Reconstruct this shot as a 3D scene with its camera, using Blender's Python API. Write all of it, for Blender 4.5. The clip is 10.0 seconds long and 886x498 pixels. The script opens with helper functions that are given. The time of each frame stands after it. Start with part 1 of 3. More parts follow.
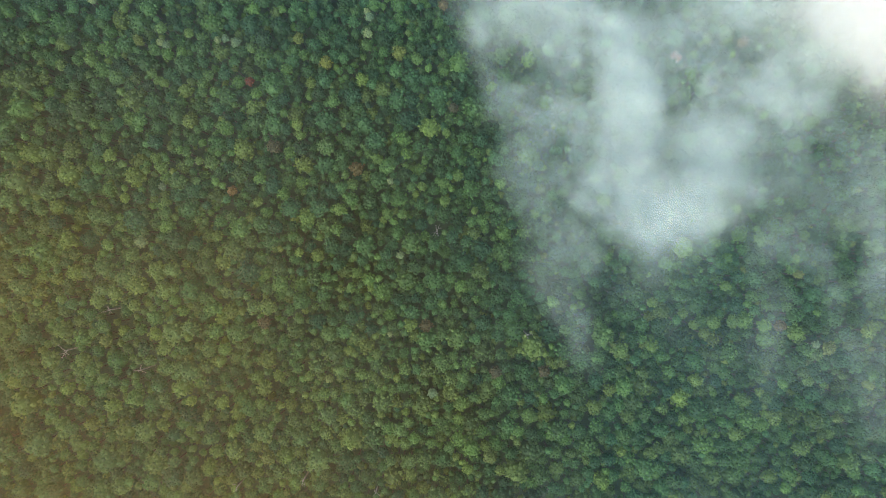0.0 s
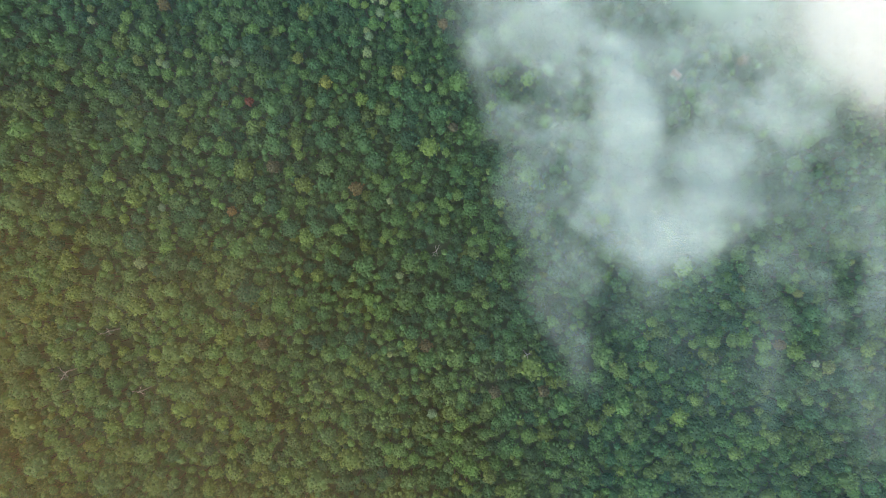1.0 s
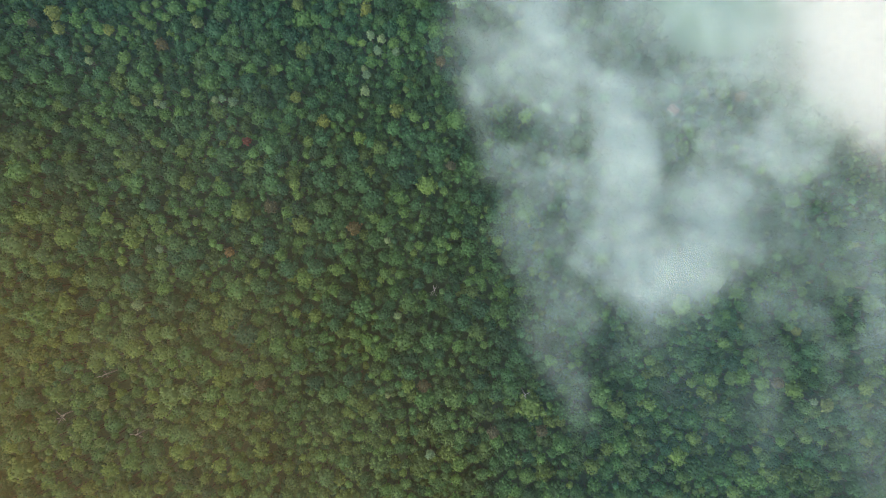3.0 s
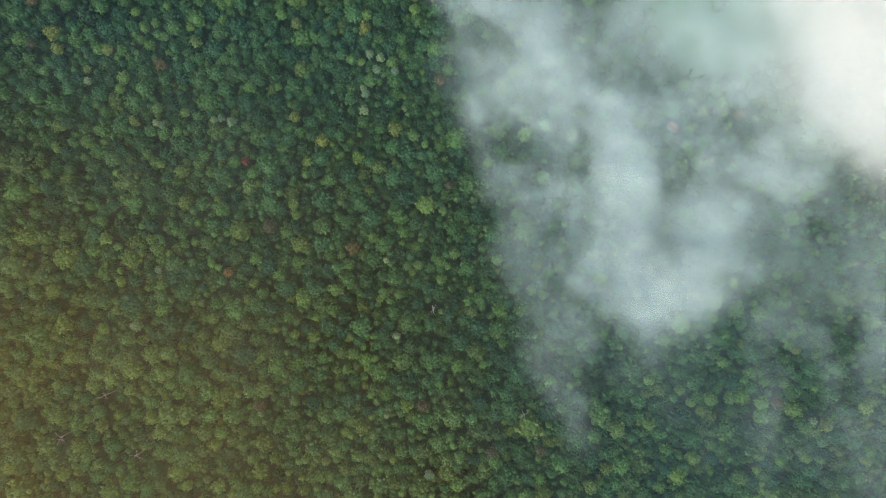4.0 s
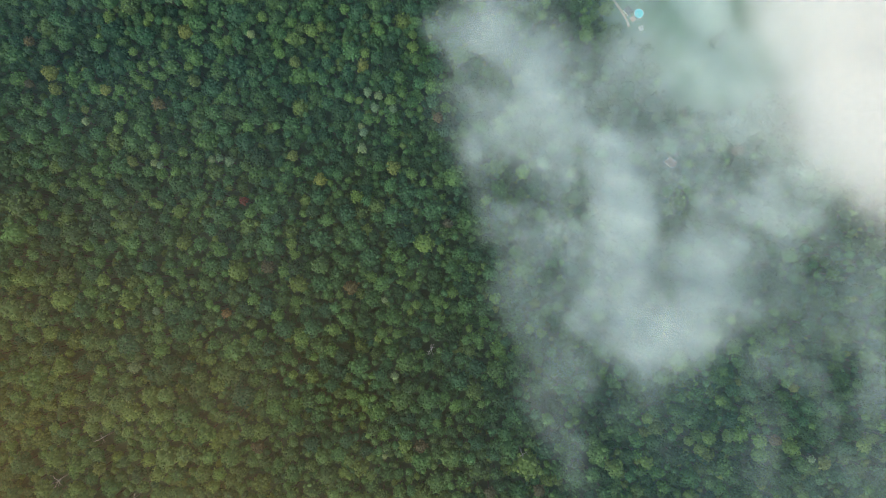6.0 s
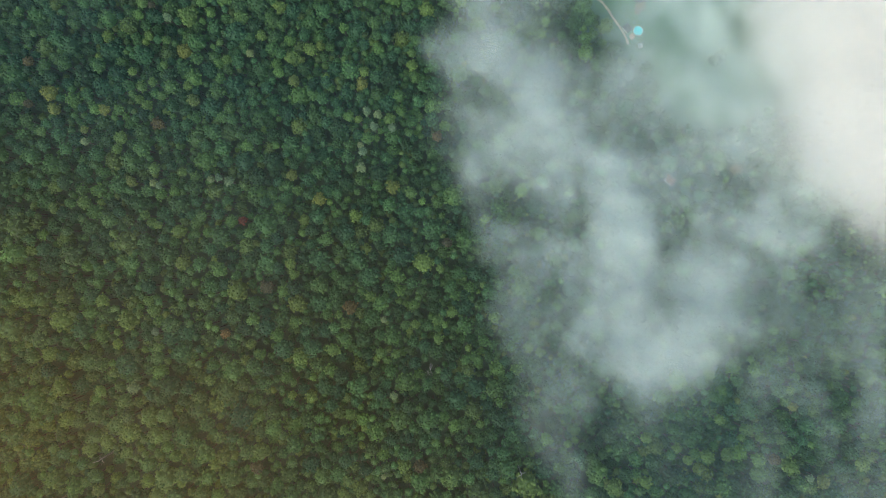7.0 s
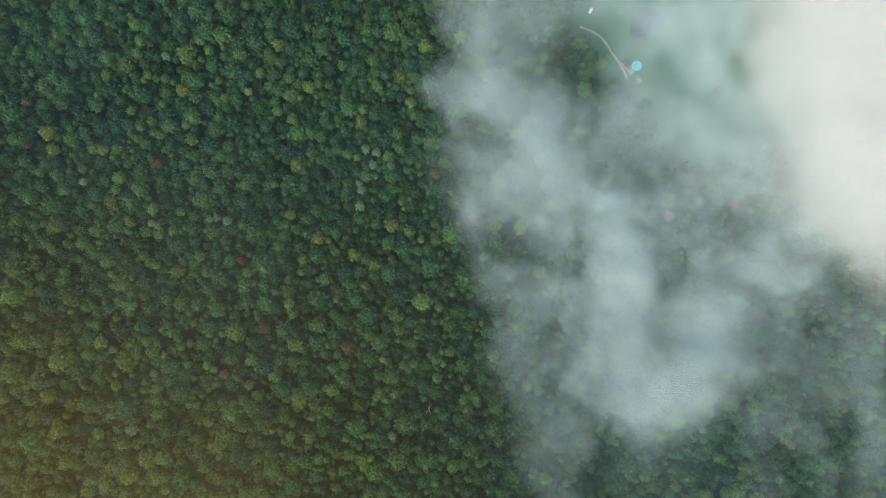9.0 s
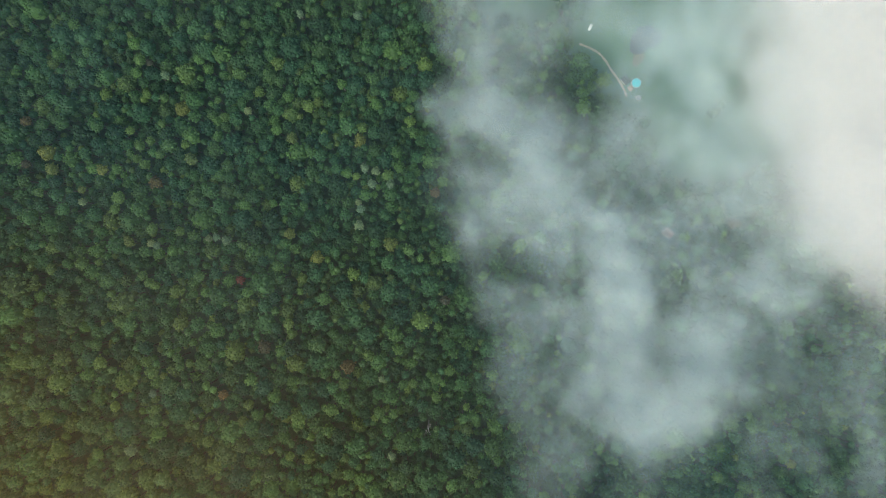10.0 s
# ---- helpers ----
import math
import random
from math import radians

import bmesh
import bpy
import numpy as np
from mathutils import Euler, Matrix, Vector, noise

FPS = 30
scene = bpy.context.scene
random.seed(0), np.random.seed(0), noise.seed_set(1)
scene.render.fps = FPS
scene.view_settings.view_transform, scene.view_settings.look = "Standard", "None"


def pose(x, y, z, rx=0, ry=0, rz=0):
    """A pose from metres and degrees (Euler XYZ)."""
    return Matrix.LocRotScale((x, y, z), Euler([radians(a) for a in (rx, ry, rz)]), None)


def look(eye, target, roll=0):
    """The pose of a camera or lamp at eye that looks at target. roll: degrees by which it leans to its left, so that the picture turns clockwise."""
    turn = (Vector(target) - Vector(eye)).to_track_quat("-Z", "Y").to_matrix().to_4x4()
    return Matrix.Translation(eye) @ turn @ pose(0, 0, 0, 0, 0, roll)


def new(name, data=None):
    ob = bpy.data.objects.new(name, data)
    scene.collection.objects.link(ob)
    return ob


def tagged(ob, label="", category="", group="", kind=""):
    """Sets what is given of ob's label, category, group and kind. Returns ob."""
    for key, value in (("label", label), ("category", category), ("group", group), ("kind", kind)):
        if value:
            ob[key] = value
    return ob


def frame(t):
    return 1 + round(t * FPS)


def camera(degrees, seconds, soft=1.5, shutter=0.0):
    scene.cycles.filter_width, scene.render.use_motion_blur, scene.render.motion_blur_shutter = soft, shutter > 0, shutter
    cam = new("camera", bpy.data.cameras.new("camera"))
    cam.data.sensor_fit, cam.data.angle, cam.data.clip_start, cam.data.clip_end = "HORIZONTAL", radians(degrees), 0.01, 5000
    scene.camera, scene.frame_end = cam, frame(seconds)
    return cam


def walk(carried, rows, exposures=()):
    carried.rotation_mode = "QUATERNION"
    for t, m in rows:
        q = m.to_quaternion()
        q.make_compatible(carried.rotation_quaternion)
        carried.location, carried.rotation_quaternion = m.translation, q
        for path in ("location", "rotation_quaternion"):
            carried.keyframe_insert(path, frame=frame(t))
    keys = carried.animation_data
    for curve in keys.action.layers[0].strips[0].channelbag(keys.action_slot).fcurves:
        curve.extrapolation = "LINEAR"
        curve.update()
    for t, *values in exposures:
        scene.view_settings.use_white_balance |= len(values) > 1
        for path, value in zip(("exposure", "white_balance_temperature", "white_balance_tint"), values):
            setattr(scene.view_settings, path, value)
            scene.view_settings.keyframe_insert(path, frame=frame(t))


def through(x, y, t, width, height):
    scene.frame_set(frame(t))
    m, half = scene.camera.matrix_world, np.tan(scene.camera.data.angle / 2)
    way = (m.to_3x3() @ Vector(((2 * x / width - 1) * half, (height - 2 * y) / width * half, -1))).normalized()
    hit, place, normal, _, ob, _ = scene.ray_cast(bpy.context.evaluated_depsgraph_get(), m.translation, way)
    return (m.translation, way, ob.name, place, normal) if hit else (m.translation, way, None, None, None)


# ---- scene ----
cam = camera(76.7, 10.0, 1.1)
METRES, EYE, TILT, LEAN, TURN = 128.0, 422.0, -90.0, 0.0, 0.0
ROWS = [
    (0.0, 0.0, 0.0, 0.0, 0.0, 0.0, 0.0),
    (0.5, 0.0005, 0.0001, 0.049, -0.01, 0.04, 0.0),
    (1.0, 0.0007, 0.0003, 0.0985, -0.03, 0.07, 0.01),
    (1.5, 0.0026, 0.0006, 0.1486, -0.05, 0.09, 0.03),
    (2.0, 0.0049, 0.0006, 0.1992, -0.05, 0.1, 0.04),
    (2.5, 0.0068, 0.0009, 0.2488, -0.07, 0.11, 0.05),
    (4.0, 0.0191, 0.0027, 0.4008, 0.01, 0.11, 0.06),
    (4.5, 0.0204, 0.0026, 0.449, -0.01, 0.16, 0.08),
    (5.0, 0.0213, 0.0021, 0.4972, -0.03, 0.2, 0.08),
    (5.5, 0.023, 0.002, 0.5464, -0.06, 0.24, 0.09),
    (7.0, 0.0278, 0.0007, 0.6981, -0.11, 0.24, 0.08),
    (7.5, 0.0294, 0.0007, 0.7477, -0.13, 0.26, 0.07),
    (8.0, 0.0298, 0.0009, 0.7976, -0.14, 0.28, 0.06),
    (8.5, 0.0316, 0.0012, 0.8481, -0.14, 0.29, 0.06),
    (9.0, 0.0329, 0.0011, 0.8987, -0.15, 0.3, 0.06),
    (9.5, 0.0345, 0.001, 0.9485, -0.16, 0.32, 0.06),
    (10.0, 0.0363, 0.0006, 0.999, -0.16, 0.31, 0.06),
]
walk(cam, [(t, pose(0, 0, EYE, TILT, LEAN, TURN) @ pose(METRES * x, METRES * y, METRES * z, 90 + pitch, roll, yaw)) for t, x, y, z, yaw, pitch, roll in ROWS],
     exposures=[(0.0, 0.66, 6500, -7), (2.5, 0.52, 6500, -7), (5.0, 0.38, 6500, -7), (10.0, 0.16, 6500, -7)])

# ---- light: a hazy morning sky and a soft sun ----
scene.cycles.transparent_max_bounces = 32  # daylight passes every sheet of mist
SUN_UP, SUN_ROUND = radians(52), radians(215)
world = bpy.data.worlds.new("sky")
scene.world = world
world.use_nodes = True
wn = world.node_tree.nodes
sky = wn.new("ShaderNodeTexSky")
sky.sky_type, sky.sun_disc = "NISHITA", False
sky.sun_elevation, sky.sun_rotation = SUN_UP, SUN_ROUND
sky.air_density, sky.dust_density = 1.0, 3.0
wn["Background"].inputs["Strength"].default_value = 0.18
world.node_tree.links.new(sky.outputs[0], wn["Background"].inputs[0])
sun = new("sun", bpy.data.lights.new("sun", "SUN"))
sun.data.energy, sun.data.angle, sun.data.color = 2.0, radians(36), (1.0, 0.95, 0.86)
sun_way = Vector((math.sin(SUN_ROUND) * math.cos(SUN_UP), math.cos(SUN_ROUND) * math.cos(SUN_UP), math.sin(SUN_UP)))
sun.matrix_world = look(sun_way * 900, (0, 0, 0))


# ---- materials ----
def material(name):
    m = bpy.data.materials.new(name)
    m.use_nodes = True
    nt = m.node_tree
    nt.nodes.clear()
    out = nt.nodes.new("ShaderNodeOutputMaterial")
    return m, nt, out


def node(nt, kind, **values):
    n = nt.nodes.new(kind)
    for key, value in values.items():
        n.inputs[key.replace("_", " ")].default_value = value
    return n


def math_node(nt, operation, a, b=None):
    n = nt.nodes.new("ShaderNodeMath")
    n.operation = operation
    for i, v in enumerate((a, b)):
        if v is None:
            continue
        if isinstance(v, (int, float)):
            n.inputs[i].default_value = v
        else:
            nt.links.new(v, n.inputs[i])
    return n.outputs[0]


def ramp(nt, fac, stops):
    n = nt.nodes.new("ShaderNodeValToRGB")
    e = n.color_ramp.elements
    while len(e) < len(stops):
        e.new(0.5)
    for i, (p, c) in enumerate(stops):
        e[i].position, e[i].color = p, (*c, 1)
    nt.links.new(fac, n.inputs[0])
    return n.outputs[0]


def shade(c, k, push=(1, 1, 1)):
    return tuple(min(1.0, v * k * p) for v, p in zip(c, push))


def leaf_material(name, colour, spread=0.36):
    """Foliage: each tree has its own tone, each bough and leaf group a lighter or darker one."""
    m, nt, out = material(name)
    tint = nt.nodes.new("ShaderNodeAttribute")
    tint.attribute_name = "tint"
    info = nt.nodes.new("ShaderNodeObjectInfo")
    tone = math_node(nt, "FRACT", math_node(nt, "ADD", tint.outputs["Fac"], info.outputs["Random"]))
    base = ramp(nt, tone, [(0.0, shade(colour, 1 - spread, (0.9, 1, 1.15))), (0.5, colour), (1.0, shade(colour, 1 + spread, (1.12, 1, 0.8)))])
    geo = nt.nodes.new("ShaderNodeNewGeometry")
    fine = node(nt, "ShaderNodeTexNoise", Scale=1.3, Detail=3.0, Roughness=0.65)
    nt.links.new(geo.outputs["Position"], fine.inputs["Vector"])
    bough = math_node(nt, "ADD", math_node(nt, "MULTIPLY", fine.outputs[0], 0.6), math_node(nt, "MULTIPLY", geo.outputs["Random Per Island"], 0.4))
    fleck = ramp(nt, bough, [(0.25, (0.55, 0.57, 0.60)), (0.5, (1.0, 1.0, 0.98)), (0.75, (1.72, 1.68, 1.45))])
    mix = nt.nodes.new("ShaderNodeMix")
    mix.data_type, mix.blend_type = "RGBA", "MULTIPLY"
    mix.inputs[0].default_value = 1.0
    nt.links.new(base, mix.inputs[6])
    nt.links.new(fleck, mix.inputs[7])
    top = node(nt, "ShaderNodeBsdfPrincipled", Roughness=0.5)
    top.inputs["Specular IOR Level"].default_value = 0.2
    thin = nt.nodes.new("ShaderNodeBsdfTranslucent")
    nt.links.new(mix.outputs[2], top.inputs["Base Color"])
    nt.links.new(mix.outputs[2], thin.inputs["Color"])
    both = nt.nodes.new("ShaderNodeMixShader")
    both.inputs[0].default_value = 0.35
    nt.links.new(top.outputs[0], both.inputs[1])
    nt.links.new(thin.outputs[0], both.inputs[2])
    nt.links.new(both.outputs[0], out.inputs[0])
    return m


def rough_material(name, low, high, scale, fine=9.0, roughness=0.85, bump=0.3, metallic=0.0):
    """A plain worn surface: two scales of noise between two colours, with a little relief."""
    m, nt, out = material(name)
    geo = nt.nodes.new("ShaderNodeNewGeometry")
    big = node(nt, "ShaderNodeTexNoise", Scale=scale, Detail=4.0, Roughness=0.6)
    small = node(nt, "ShaderNodeTexNoise", Scale=scale * fine, Detail=3.0)
    for n in (big, small):
        nt.links.new(geo.outputs["Position"], n.inputs["Vector"])
    fac = math_node(nt, "ADD", math_node(nt, "MULTIPLY", big.outputs[0], 0.65), math_node(nt, "MULTIPLY", small.outputs[0], 0.35))
    col = ramp(nt, fac, [(0.35, low), (0.65, high)])
    b = node(nt, "ShaderNodeBsdfPrincipled", Roughness=roughness, Metallic=metallic)
    nt.links.new(col, b.inputs["Base Color"])
    bp = node(nt, "ShaderNodeBump", Strength=bump, Distance=0.05)
    nt.links.new(small.outputs[0], bp.inputs["Height"])
    nt.links.new(bp.outputs[0], b.inputs["Normal"])
    nt.links.new(b.outputs[0], out.inputs[0])
    return m


def mist_material(name, colour, through=0.4, densest=0.235, grain=1.9):
    """Droplets that scatter light both ways; the sheet's own thickness sets how much of what lies below shows through."""
    m, nt, out = material(name)
    thick = nt.nodes.new("ShaderNodeAttribute")
    thick.attribute_name = "thickness"
    geo = nt.nodes.new("ShaderNodeNewGeometry")
    puff = node(nt, "ShaderNodeTexNoise", Scale=0.06, Detail=6.0, Roughness=0.66, Distortion=0.8)
    nt.links.new(geo.outputs["Position"], puff.inputs["Vector"])
    vary = math_node(nt, "MAXIMUM", math_node(nt, "ADD", math_node(nt, "MULTIPLY", puff.outputs[0], grain), 1.0 - 0.5 * grain), 0.05)
    depth = math_node(nt, "MULTIPLY", thick.outputs["Fac"], vary)
    alpha = math_node(nt, "SUBTRACT", 1.0, math_node(nt, "EXPONENT", math_node(nt, "MULTIPLY", depth, -1.0 / densest)))
    alpha = math_node(nt, "MULTIPLY", alpha, densest)
    up = node(nt, "ShaderNodeBsdfDiffuse", Color=(*colour, 1))
    down = node(nt, "ShaderNodeBsdfTranslucent", Color=(*colour, 1))
    drops = nt.nodes.new("ShaderNodeMixShader")
    drops.inputs[0].default_value = through
    nt.links.new(up.outputs[0], drops.inputs[1])
    nt.links.new(down.outputs[0], drops.inputs[2])
    clear = nt.nodes.new("ShaderNodeBsdfTransparent")
    mix = nt.nodes.new("ShaderNodeMixShader")
    nt.links.new(alpha, mix.inputs[0])
    nt.links.new(clear.outputs[0], mix.inputs[1])
    nt.links.new(drops.outputs[0], mix.inputs[2])
    nt.links.new(mix.outputs[0], out.inputs[0])
    return m


SPECIES = {
    "green": leaf_material("leaves_green", (0.062, 0.126, 0.046)),
    "dark": leaf_material("leaves_dark_green", (0.042, 0.086, 0.037)),
    "blue": leaf_material("leaves_blue_green", (0.044, 0.102, 0.050)),
    "olive": leaf_material("leaves_olive", (0.074, 0.116, 0.040), 0.2),
    "light": leaf_material("leaves_light_green", (0.095, 0.155, 0.054), 0.15),
    "bright": leaf_material("leaves_bright_yellow_green", (0.098, 0.165, 0.053), 0.18),
    "silver": leaf_material("leaves_silvery", (0.165, 0.225, 0.120), 0.15),
    "yellow": leaf_material("leaves_yellow", (0.135, 0.165, 0.052), 0.08),
    "orange": leaf_material("leaves_orange", (0.20, 0.125, 0.048), 0.1),
    "rust": leaf_material("leaves_rust", (0.088, 0.080, 0.045), 0.12),
    "red": leaf_material("leaves_red", (0.125, 0.048, 0.042), 0.1),
}
ORDER = list(SPECIES)
BARK = rough_material("bark", (0.05, 0.04, 0.03), (0.13, 0.11, 0.09), 2.0)
DEADWOOD = rough_material("dead_wood", (0.28, 0.26, 0.235), (0.46, 0.43, 0.40), 1.5)
SOIL = rough_material("forest_floor", (0.026, 0.048, 0.024), (0.05, 0.08, 0.038), 0.12, 11)
GRASS = rough_material("meadow_grass", (0.048, 0.100, 0.060), (0.078, 0.145, 0.088), 0.045, 14)
GRAVEL = rough_material("gravel", (0.20, 0.17, 0.125), (0.36, 0.31, 0.24), 0.5, 8)
MIST = mist_material("mist", (0.86, 0.95, 0.96), 0.3, 0.235, 2.3)
CLOUD_WHITE = mist_material("cloud_white", (0.93, 0.88, 0.85), 0.25, 0.245, 0.9)
HAZE = mist_material("haze", (0.58, 0.82, 0.92), grain=0.6)
# strong orange: a warm glare put into the colour of this haze
WARM_HAZE_GLARE = mist_material("warm_haze", (0.94, 0.55, 0.17), grain=0.6)


# ---- the lie of the land ----
def ground_z(x, y):
    """A wooded hillside that falls to a flat valley floor."""
    u, v = 4.5 * np.tanh(np.asarray(x) / 450.0), 4.5 * np.tanh(np.asarray(y) / 450.0)
    h = 37.43 - 9.7 * u - 9.67 * v + 0.44 * u * u - 1.21 * u * v - 1.84 * v * v
    return 8.0 * np.logaddexp(0.0, h / 8.0)


def lattice(seed):
    return np.random.RandomState(seed).rand(256, 256)


def value_noise(x, y, seed):
    g = lattice(seed)
    xi, yi = np.floor(x).astype(int), np.floor(y).astype(int)
    fx, fy = x - xi, y - yi
    fx, fy = fx ** 3 * (fx * (fx * 6 - 15) + 10), fy ** 3 * (fy * (fy * 6 - 15) + 10)
    a, b = g[xi % 256, yi % 256], g[(xi + 1) % 256, yi % 256]
    c, d = g[xi % 256, (yi + 1) % 256], g[(xi + 1) % 256, (yi + 1) % 256]
    return (a * (1 - fx) + b * fx) * (1 - fy) + (c * (1 - fx) + d * fx) * fy


def fbm(x, y, seed, octaves=5, gain=0.52):
    total, amp, norm = 0.0, 1.0, 0.0
    for i in range(octaves):
        k = 2.03 ** i
        total = total + amp * value_noise(x * k + 31.7 * i, y * k - 17.3 * i, seed + i)
        norm += amp
        amp *= gain
    return total / norm


def mesh_from(name, verts, faces, materials, smooth=False):
    me = bpy.data.meshes.new(name)
    me.from_pydata([tuple(v) for v in verts], [], [tuple(f) for f in faces])
    for m in materials:
        me.materials.append(m)
    if smooth:
        me.polygons.foreach_set("use_smooth", [True] * len(me.polygons))
    me.update()
    return me


def grid_faces(nx, ny):
    i, j = np.meshgrid(np.arange(nx - 1), np.arange(ny - 1), indexing="ij")
    a = (i * ny + j).ravel()
    return np.stack([a, a + ny, a + ny + 1, a + 1], 1)


def build_ground():
    far = np.array([-2600.0, -1800, -1200, -800, -560, -440])
    gx = np.concatenate([far, np.arange(-360, 421, 6.0), -far[::-1] + 20])
    gy = np.concatenate([far, np.arange(-360, 421, 6.0), -far[::-1] + 20])
    X, Y = np.meshgrid(gx, gy, indexing="ij")
    Z = ground_z(X, Y) + 0.5 * (fbm(X / 14, Y / 14, 5, 3) - 0.5)
    V = np.stack([X.ravel(), Y.ravel(), Z.ravel()], 1)
    ob = new("ground", mesh_from("ground", V, grid_faces(len(gx), len(gy)), [SOIL], True))
    return tagged(ob, "dark forest floor of leaf litter on a hillside", "ground", kind="structure")


def drape(x, y, up=0.0):
    return float(ground_z(x, y)) + 0.5 * (float(fbm(np.array([x / 14.0]), np.array([y / 14.0]), 5, 3)[0]) - 0.5) + up


CLEARING = [(185, 275, 85, 55), (130, 282, 32, 40), (200, 215, 45, 40), (260, 260, 80, 70), (60, 310, 30, 16)]
GROVE = [(101, 247, 28, 22), (119, 230, 18, 15)]


def inside(x, y, ellipses, grow=1.0):
    return any(((x - a) / (rx * grow)) ** 2 + ((y - b) / (ry * grow)) ** 2 < 1 for a, b, rx, ry in ellipses)


def open_land(x, y):
    return inside(x, y, CLEARING) and not inside(x, y, GROVE)


def build_meadow():
    gx, gy = np.arange(20, 346, 3.0), np.arange(168, 346, 3.0)
    X, Y = np.meshgrid(gx, gy, indexing="ij")
    Z = ground_z(X, Y) + 0.5 * (fbm(X / 14, Y / 14, 5, 3) - 0.5) + 0.12
    V = np.stack([X.ravel(), Y.ravel(), Z.ravel()], 1)
    wob = 0.85 + 0.4 * fbm(X / 12, Y / 12, 41, 4).ravel()
    F = [f for f in grid_faces(len(gx), len(gy)) if inside(V[f[0]][0], V[f[0]][1], CLEARING, wob[f[0]])]
    used = sorted({int(i) for f in F for i in f})
    renum = {o: n for n, o in enumerate(used)}
    ob = new("meadow", mesh_from("meadow", V[used], [[renum[int(i)] for i in f] for f in F], [GRASS], True))
    return tagged(ob, "mown green grass in a valley clearing", "meadow", kind="structure")


build_ground()
build_meadow()

# ---- trees ----
def crown_shape(seed, clumps, leaves):
    """A crown of radius 1 on z = 0: an uneven inner dome, boughs as small ragged caps over it, each with loose leaf sprays."""
    rng = np.random.RandomState(seed)
    lobes, turn = rng.randint(2, 5), rng.rand() * 6.28
    wave = rng.uniform(0.05, 0.15)

    def reach(a):
        return 1 + wave * np.sin(lobes * a + turn) + 0.06 * np.sin(7 * a + 2 * turn)

    V, F = [np.array([[0, 0, 0.74]])], []
    for r, z in ((0.45, 0.60), (0.80, 0.26), (0.86, -0.25)):
        a = np.arange(9) * 2 * math.pi / 9 + rng.normal(0, 0.12, 9)
        q = r * reach(a) * rng.uniform(0.85, 1.1, 9)
        V.append(np.stack([np.cos(a) * q, np.sin(a) * q, z + rng.normal(0, 0.05, 9)], 1))
    k = np.arange(9)
    m = (k + 1) % 9
    F.append(np.stack([np.zeros(9, int), 1 + k, 1 + m], 1))
    for s in (1, 10):
        F += [np.stack([s + k, s + 9 + k, s + 9 + m], 1), np.stack([s + k, s + 9 + m, s + m], 1)]
    n = 28
    for i in range(clumps):
        up = 1 - (i + 0.5) / clumps * 1.0
        a = i * 2.39996 + rng.normal(0, 0.3)
        flat = math.sqrt(max(0.0, 1 - up * up)) * 0.92 * reach(a) * rng.uniform(0.88, 1.08)
        c = np.array([math.cos(a) * flat, math.sin(a) * flat, 0.02 + 0.88 * up * rng.uniform(0.88, 1.1)])
        r = rng.uniform(0.10, 0.19)
        tilt = np.array([math.cos(a), math.sin(a), 0]) * (1 - up) * 0.6
        b = np.arange(6) * math.pi / 3 + rng.rand() * 6.28
        w = r * rng.uniform(0.7, 1.25, 6)
        rim = np.stack([np.cos(b) * w, np.sin(b) * w, rng.uniform(-0.8, -0.3, 6) * r], 1)
        rim[:, 2] -= rim @ tilt
        V += [np.array([c + [0, 0, r * 0.45]]), rim + c]
        k = np.arange(6)
        F.append(np.stack([np.full(6, n), n + 1 + k, n + 1 + (k + 1) % 6], 1))
        n += 7
        d = rng.normal(0, 1, (leaves, 3)) + np.array([0, 0, 0.6]) + tilt
        d /= np.linalg.norm(d, axis=1)[:, None]
        p = c + d * r * rng.uniform(0.7, 1.3, (leaves, 1)) * np.array([1, 1, 0.8])
        nrm = d + rng.normal(0, 0.5, (leaves, 3)) + np.array([0, 0, 0.4])
        nrm /= np.linalg.norm(nrm, axis=1)[:, None]
        e = np.cross(nrm, rng.normal(0, 1, (leaves, 3)))
        e /= np.linalg.norm(e, axis=1)[:, None]
        g = np.cross(nrm, e)
        s = rng.uniform(0.05, 0.09, (leaves, 1))
        V.append(np.stack([p + e * s, p - e * s * 0.6 + g * s * 0.8, p - e * s * 0.6 - g * s * 0.8], 1).reshape(-1, 3))
        F.append(np.arange(n, n + 3 * leaves).reshape(-1, 3))
        n += 3 * leaves
    return np.concatenate(V), np.concatenate(F)


def tube(points, radii, sides=5):
    """A bent, tapering stem along points."""
    V, F = [], []
    for i, (p, r) in enumerate(zip(points, radii)):
        d = Vector(points[min(i + 1, len(points) - 1)]) - Vector(points[max(i - 1, 0)])
        q = d.to_track_quat("Z", "Y")
        for k in range(sides):
            a = 2 * math.pi * k / sides
            V.append(tuple(Vector(p) + q @ Vector((math.cos(a) * r, math.sin(a) * r, 0))))
    for i in range(len(points) - 1):
        for k in range(sides):
            a, b = i * sides + k, i * sides + (k + 1) % sides
            F.append((a, b, b + sides, a + sides))
    F.append(tuple(range(len(V) - sides, len(V))))
    return V, F


def join(shapes):
    V, F = [], []
    for v, f in shapes:
        F += [tuple(int(i) + len(V) for i in q) for q in f]
        V += list(v)
    return V, F


